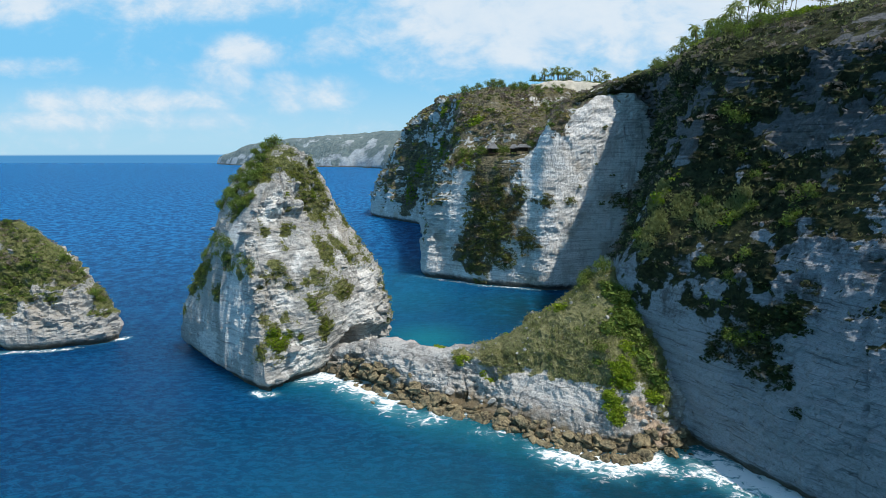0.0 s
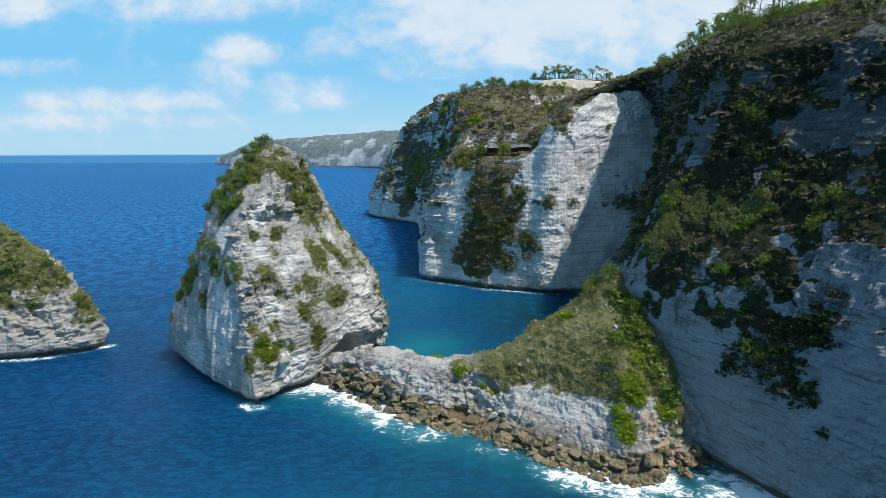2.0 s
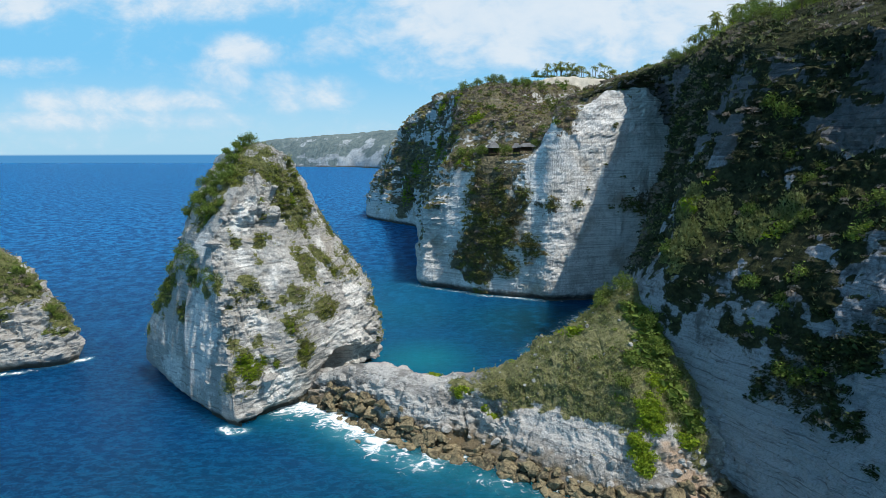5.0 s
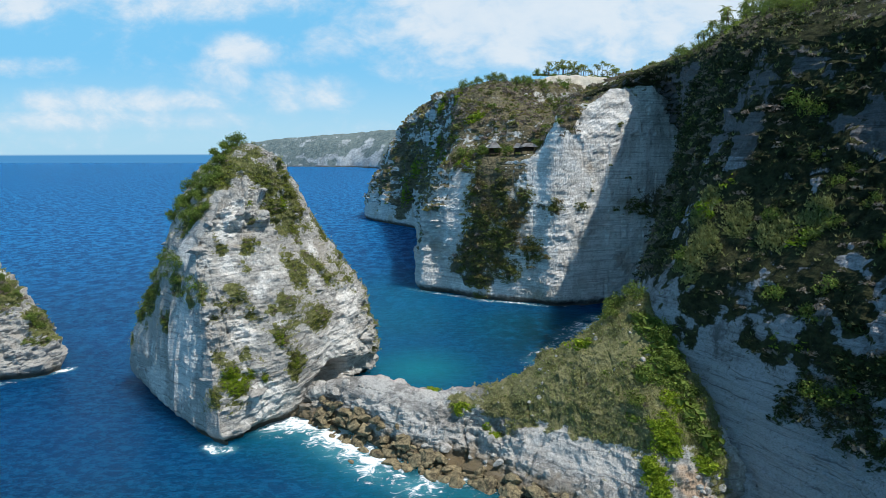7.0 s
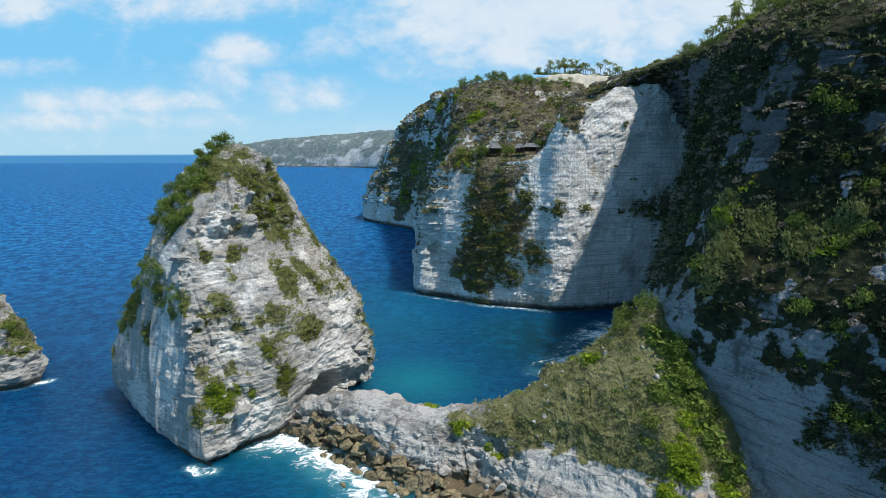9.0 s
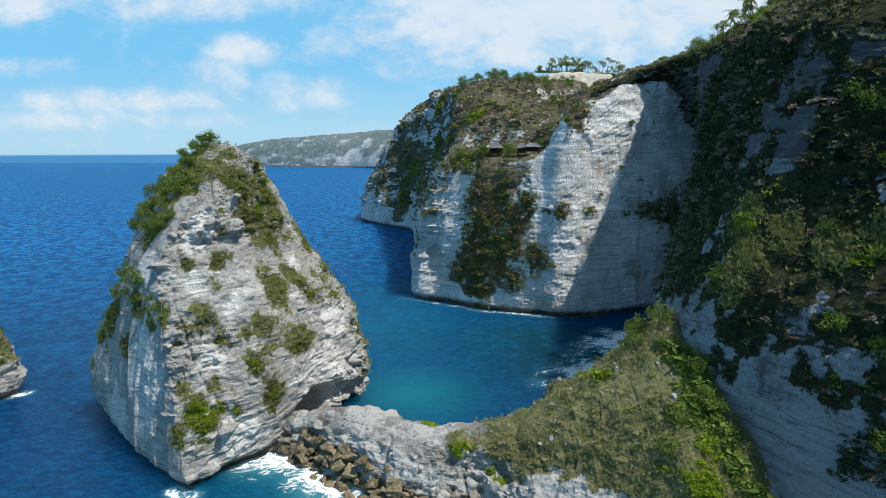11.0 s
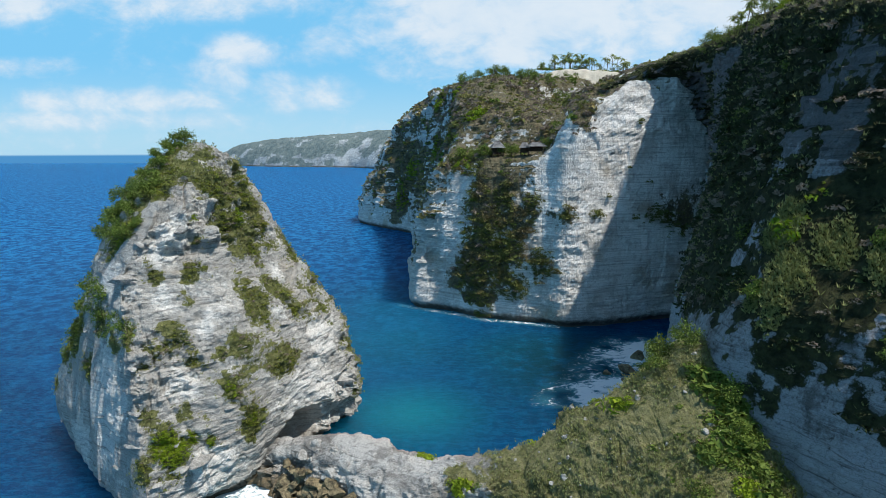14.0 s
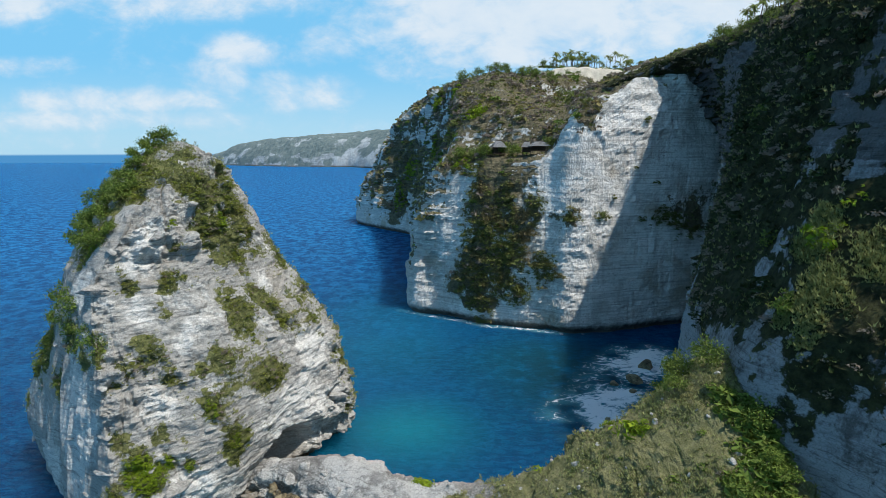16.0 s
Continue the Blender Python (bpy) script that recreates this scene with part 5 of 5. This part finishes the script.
bank[..., 2] += (1.6 * fbm(bank.reshape(-1, 3), 9, 3, 302)).reshape(60, 14)
back_side = bank[:, -1:, :] + np.array((0, 14, 0.5))
bank = np.concatenate([bank, back_side], 1)
tagged(part("cut_bank", mesh_from("cut_bank", bank.reshape(-1, 3), grid_faces(60, 15)), CUT), "freshly cut white limestone bank below the palms", "bank", kind="structure")

# ---- plants ----
buttress = blobs(near_flat, [(83, 232, 82, 5.0), (80, 224, 73, 4.9), (95, 211, 77, 4.7), (89, 221, 81, 4.9), (102, 206, 83, 4.1), (81, 225, 75, 3.3), (79, 224, 70, 3.2), (76, 228, 66, 2.9), (77, 221, 64, 2.8)])
for grid, cover, count, what, label in (
    (near_grid, near_cover * (1 - 0.75 * buttress), 4600, "cliff_scrub", "dark green scrub and bushes on the cliff ledges"),
    (far_grid, far_cover, 3200, "wall_scrub", "green scrub on the white cliff"),
    (stack_grid, stack_cover, 2300, "pinnacle_scrub", "green scrub on the rock pinnacle"),
    (islet_grid, islet_cover, 600, "islet_scrub", "green scrub on the islet"),
    (saddle_grid, saddle_cover, 150, "saddle_scrub", "low green scrub on the saddle"),
):
    flat = grid.reshape(-1, 3)
    seen = (flat[:, 1] > 90) & (flat[:, 0] < 300) & (flat[:, 1] < 1000)
    weight = step(cover, 0.42, 0.85) * seen * np.where((flat[:, 2] > 149) & (flat[:, 1] < 520), 0.25, 1.0)
    green = step(fbm(flat, 18, 3, 91), -0.25, 0.25)
    dry = {"wall_scrub": 0.62, "cliff_scrub": 0.35, "pinnacle_scrub": 0.12}.get(what, 0.3)
    scale = {"wall_scrub": 1.5, "cliff_scrub": 1.25, "pinnacle_scrub": 0.40, "islet_scrub": 1.0, "saddle_scrub": 0.55}[what]
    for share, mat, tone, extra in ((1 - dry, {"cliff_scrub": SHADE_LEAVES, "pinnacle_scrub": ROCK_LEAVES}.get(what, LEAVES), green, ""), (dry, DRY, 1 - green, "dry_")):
        n = int(count * share)
        pts, at = pick(grid, weight * (0.15 + tone), n)
        sizes = RNG.gamma(3.0, 0.30, n) * scale + 0.3
        plant(extra + what, pts, sizes, mat, label if not extra else label.replace("green", "brown"), fine=what != "wall_scrub")


def bright_spots(name, grid, spots, count, size, label):
    weight = blobs(grid.reshape(-1, 3), spots) ** 2
    pts, at = pick(grid, np.where(weight > 0.25, weight, 0), count)
    plant(name, pts, RNG.gamma(3.0, 0.33, count) * size + 0.25, BRIGHT, label, fine="wall" not in name)


bright_spots("bright_saddle_shrubs", saddle_grid, [(-2, 247, 15, 2.2), (8, 232, 17, 2.1), (18, 226, 11, 2.3), (15, 229, 13, 1.0), (57, 194, 17, 4.1), (63, 198, 23, 4.1), (66, 206, 29, 3.4), (62, 201, 25, 2.9), (44, 240, 34, 2.4), (47, 233, 38, 1.8), (57, 244, 43, 1.7), (17, 247, 17, 1.2), (26, 237, 26, 1.1), (73, 197, 15, 2.3), (59, 193, 12, 3.7)], 900, 0.75, "bright yellow-green shrubs on the saddle")
bright_spots("bright_pinnacle_shrubs", stack_grid, [(-71, 243, 20, 4.3), (-72, 243, 24, 2.9), (-68, 255, 45, 2.4), (-66, 247, 22, 2.4), (-58, 255, 33, 2.2), (-51, 265, 9, 1.5), (-53, 258, 22, 1.6), (-61, 250, 21, 1.4), (-89, 265, 75, 2.4), (-70, 268, 80, 1.7), (-61, 280, 80, 1.7)], 900, 0.28, "yellow-green low shrubs on the rock face")
bright_spots("bright_wall_shrubs", far_grid, [(15, 468, 95, 6), (20, 463, 92, 5), (-60, 900, 70, 14), (-32, 840, 78, 14), (2, 500, 92, 7), (0, 560, 84, 9), (8, 520, 112, 7), (20, 580, 140, 9), (-21, 813, 84, 17), (-46, 845, 40, 14), (0, 628, 99, 11), (3, 687, 147, 12), (26, 503, 124, 8)], 900, 1.3, "yellow-green bushes on the cliff's shoulder")
bright_spots("bright_cliff_shrubs", near_grid, [(98, 206, 77, 2.6), (110, 187, 78, 2.8), (103, 204, 85, 2.6), (83, 230, 82, 3.7), (88, 228, 90, 2.2), (95, 195, 50, 1.8), (90, 200, 50, 1.6), (99, 181, 45, 1.7), (148, 290, 156, 12), (150, 262, 154, 12), (140, 330, 156, 9)], 520, 1.0, "sunlit yellow-green bushes on the cliff")


def grass(name, grid, weight, count, size, material, label):
    """Tufts of blades, joined into one object of kind stuff."""
    pts, at = pick(grid, weight, count)
    k = 6
    turn = RNG.uniform(0, 2 * np.pi, (count, k))
    lean = RNG.uniform(0.2, 0.9, (count, k))
    high = size * RNG.uniform(0.6, 1.3, (count, k))
    out = np.stack([np.cos(turn), np.sin(turn), np.zeros_like(turn)], 2)
    side = np.stack([-np.sin(turn), np.cos(turn), np.zeros_like(turn)], 2)
    foot = pts[:, None, :] + out * 0.18 * size
    tip = foot + out * (lean * high)[..., None] + np.array((0, 0, 1)) * high[..., None] * 0.8
    w = (0.13 * size)
    verts = np.stack([foot - side * w, foot + side * w, tip], 2).reshape(-1, 3)
    faces = np.arange(len(verts)).reshape(-1, 3)
    return tagged(part(name, mesh_from(name, verts, faces, False), material), label, "grass", kind="stuff")


GRASS = leaf_material("dry_grass", (0.15, 0.18, 0.055), (0.34, 0.35, 0.14), (0.31, 0.265, 0.13), 0.45)
grass("saddle_grass", saddle_grid, step(saddle_cover, 0.35, 0.6) * (0.12 + step(fbm(saddle_points, 9, 3, 97), -0.3, 0.2)), 20000, 0.7, GRASS, "long olive and straw-coloured grass on the saddle")
grass("cliff_grass", near_grid, step(near_cover, 0.45, 0.7) * (near_grid.reshape(-1, 3)[:, 1] > 120) * (near_grid.reshape(-1, 3)[:, 0] < 240), 8000, 1.2, GRASS, "olive grass hanging on the cliff")
grass("buttress_grass", near_grid, np.where(buttress > 0.4, buttress, 0), 5200, 1.0, GRASS, "pale olive grass covering the cliff's buttresses")
grass("pinnacle_grass", stack_grid, step(stack_cover, 0.25, 0.55), 11000, 0.75, GRASS, "yellow-green grass on the rock pinnacle")
grass("islet_grass", islet_grid, step(islet_cover, 0.3, 0.6), 2500, 0.9, GRASS, "straw-coloured grass on the islet")
grass("wall_grass", far_grid, step(far_cover, 0.4, 0.7) * (far_grid.reshape(-1, 3)[:, 1] < 760), 6000, 1.5, GRASS, "dry grass on the white cliff's shoulders")

# thick scrub on the brown slope above the white wall, and along the foot of the cliff on the saddle
far_flat = far_grid.reshape(-1, 3)
slope = (0.35 + 1.6 * step(fbm(far_flat, 26, 3, 102), -0.05, 0.25)) * step(far_flat[:, 2], 98, 112) * (1 - step(far_flat[:, 1], 620, 720)) * step(far_cover, 0.25, 0.6)
for count, mat, name, label in ((1900, DRY, "slope_brush", "grey-brown dry brush on the upper slope"), (1300, GULLY_LEAVES, "slope_bushes", "green bushes on the upper slope")):
    pts, at = pick(far_grid, slope * (0.2 + step(fbm(far_flat, 22, 3, 95 + count), -0.2, 0.2)), count)
    plant(name, pts, RNG.gamma(3.0, 0.44, count) + 0.5, mat, label, fine=False)
tufts = np.maximum(0.55 * slope, headland * (far_flat[:, 1] < 1000)) * step(far_cover, 0.3, 0.6) * step(fbm(far_flat, 24, 3, 104, (1, 1, 1.8)), -0.05, 0.2)
pts, at = pick(far_grid, tufts, 1300)
plant("headland_bushes", pts, RNG.gamma(3.0, 0.5, 1300) + 0.5, HEADLAND_LEAVES, "ochre and olive bushes on the headland and slope", fine=False)
saddle_flat = saddle_grid.reshape(-1, 3)
foot = blobs(saddle_flat, [(69, 221, 40, 4.0), (69, 214, 35, 3.9), (72, 211, 28, 3.5), (65, 229, 47, 3.2), (71, 224, 42, 3.6), (55, 207, 24, 1.6), (60, 245, 45, 4.3), (61, 214, 35, 2.2), (69, 227, 46, 3.4), (72, 202, 24, 3.2), (75, 201, 19, 2.7)])
pts, at = pick(saddle_grid, np.where(foot > 0.3, foot, 0), 460)
plant("foot_bushes", pts, RNG.gamma(3.0, 0.4, 460) + 0.5, LEAVES, "dense green bushes along the foot of the cliff")
wall_points = []
for x, y, z, reach, count in ((122, 440, 82, 1.2, 4), (115, 438, 62, 2.5, 6), (134, 442, 62, 8.0, 52), (128, 441, 66, 4, 14), (142, 445, 56, 8, 40), (74, 432, 65, 4.4, 36), (91, 430, 65, 3.2, 15), (117, 439, 116, 2.0, 5), (98, 432, 75, 1.8, 4), (60, 431, 40, 5.5, 26), (68, 429, 33, 3.5, 10), (110, 436, 90, 1.0, 2)):
    for _ in range(count):
        q = np.array((x, y, z)) + RNG.normal(size=3) * np.array((reach, 0.3, reach * 0.7)) * 0.6
        near = far_flat[np.argmin(((far_flat - q) ** 2) @ np.array((1, 0.15, 1)))]
        wall_points.append(near + np.array((0, -0.6, 0)))
wall_points = np.array(wall_points)
top = RNG.uniform(0, 1, 170)
pts = np.stack([98 + 95 * top, 692 + 14 * top + RNG.uniform(0, 8, 170), 178.6 - 2.0 * top], 1)
plant("bank_bushes", pts, RNG.gamma(3.0, 0.4, 170) + 0.5, LEAVES, "green bushes along the top of the cut bank")
ledge_weight = blobs(near_flat, LEDGE_SCRUB)
pts, at = pick(near_grid, np.where(ledge_weight > 0.45, ledge_weight, 0), 360)
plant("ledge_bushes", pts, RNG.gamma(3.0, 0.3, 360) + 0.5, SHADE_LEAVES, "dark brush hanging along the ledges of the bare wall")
gully_weight = blobs(far_flat, GULLY)
pts, at = pick(far_grid, np.where(gully_weight > 0.33, gully_weight, 0), 1500)
plant("gully_bushes", pts, RNG.gamma(3.0, 0.38, 1500) + 0.6, GULLY_LEAVES, "dense dark olive bushes filling the gully")
plant("wall_bushes", wall_points, RNG.gamma(3.0, 0.28, len(wall_points)) + 0.6, GULLY_LEAVES, "dark green bushes clinging to the white wall", 1.0)
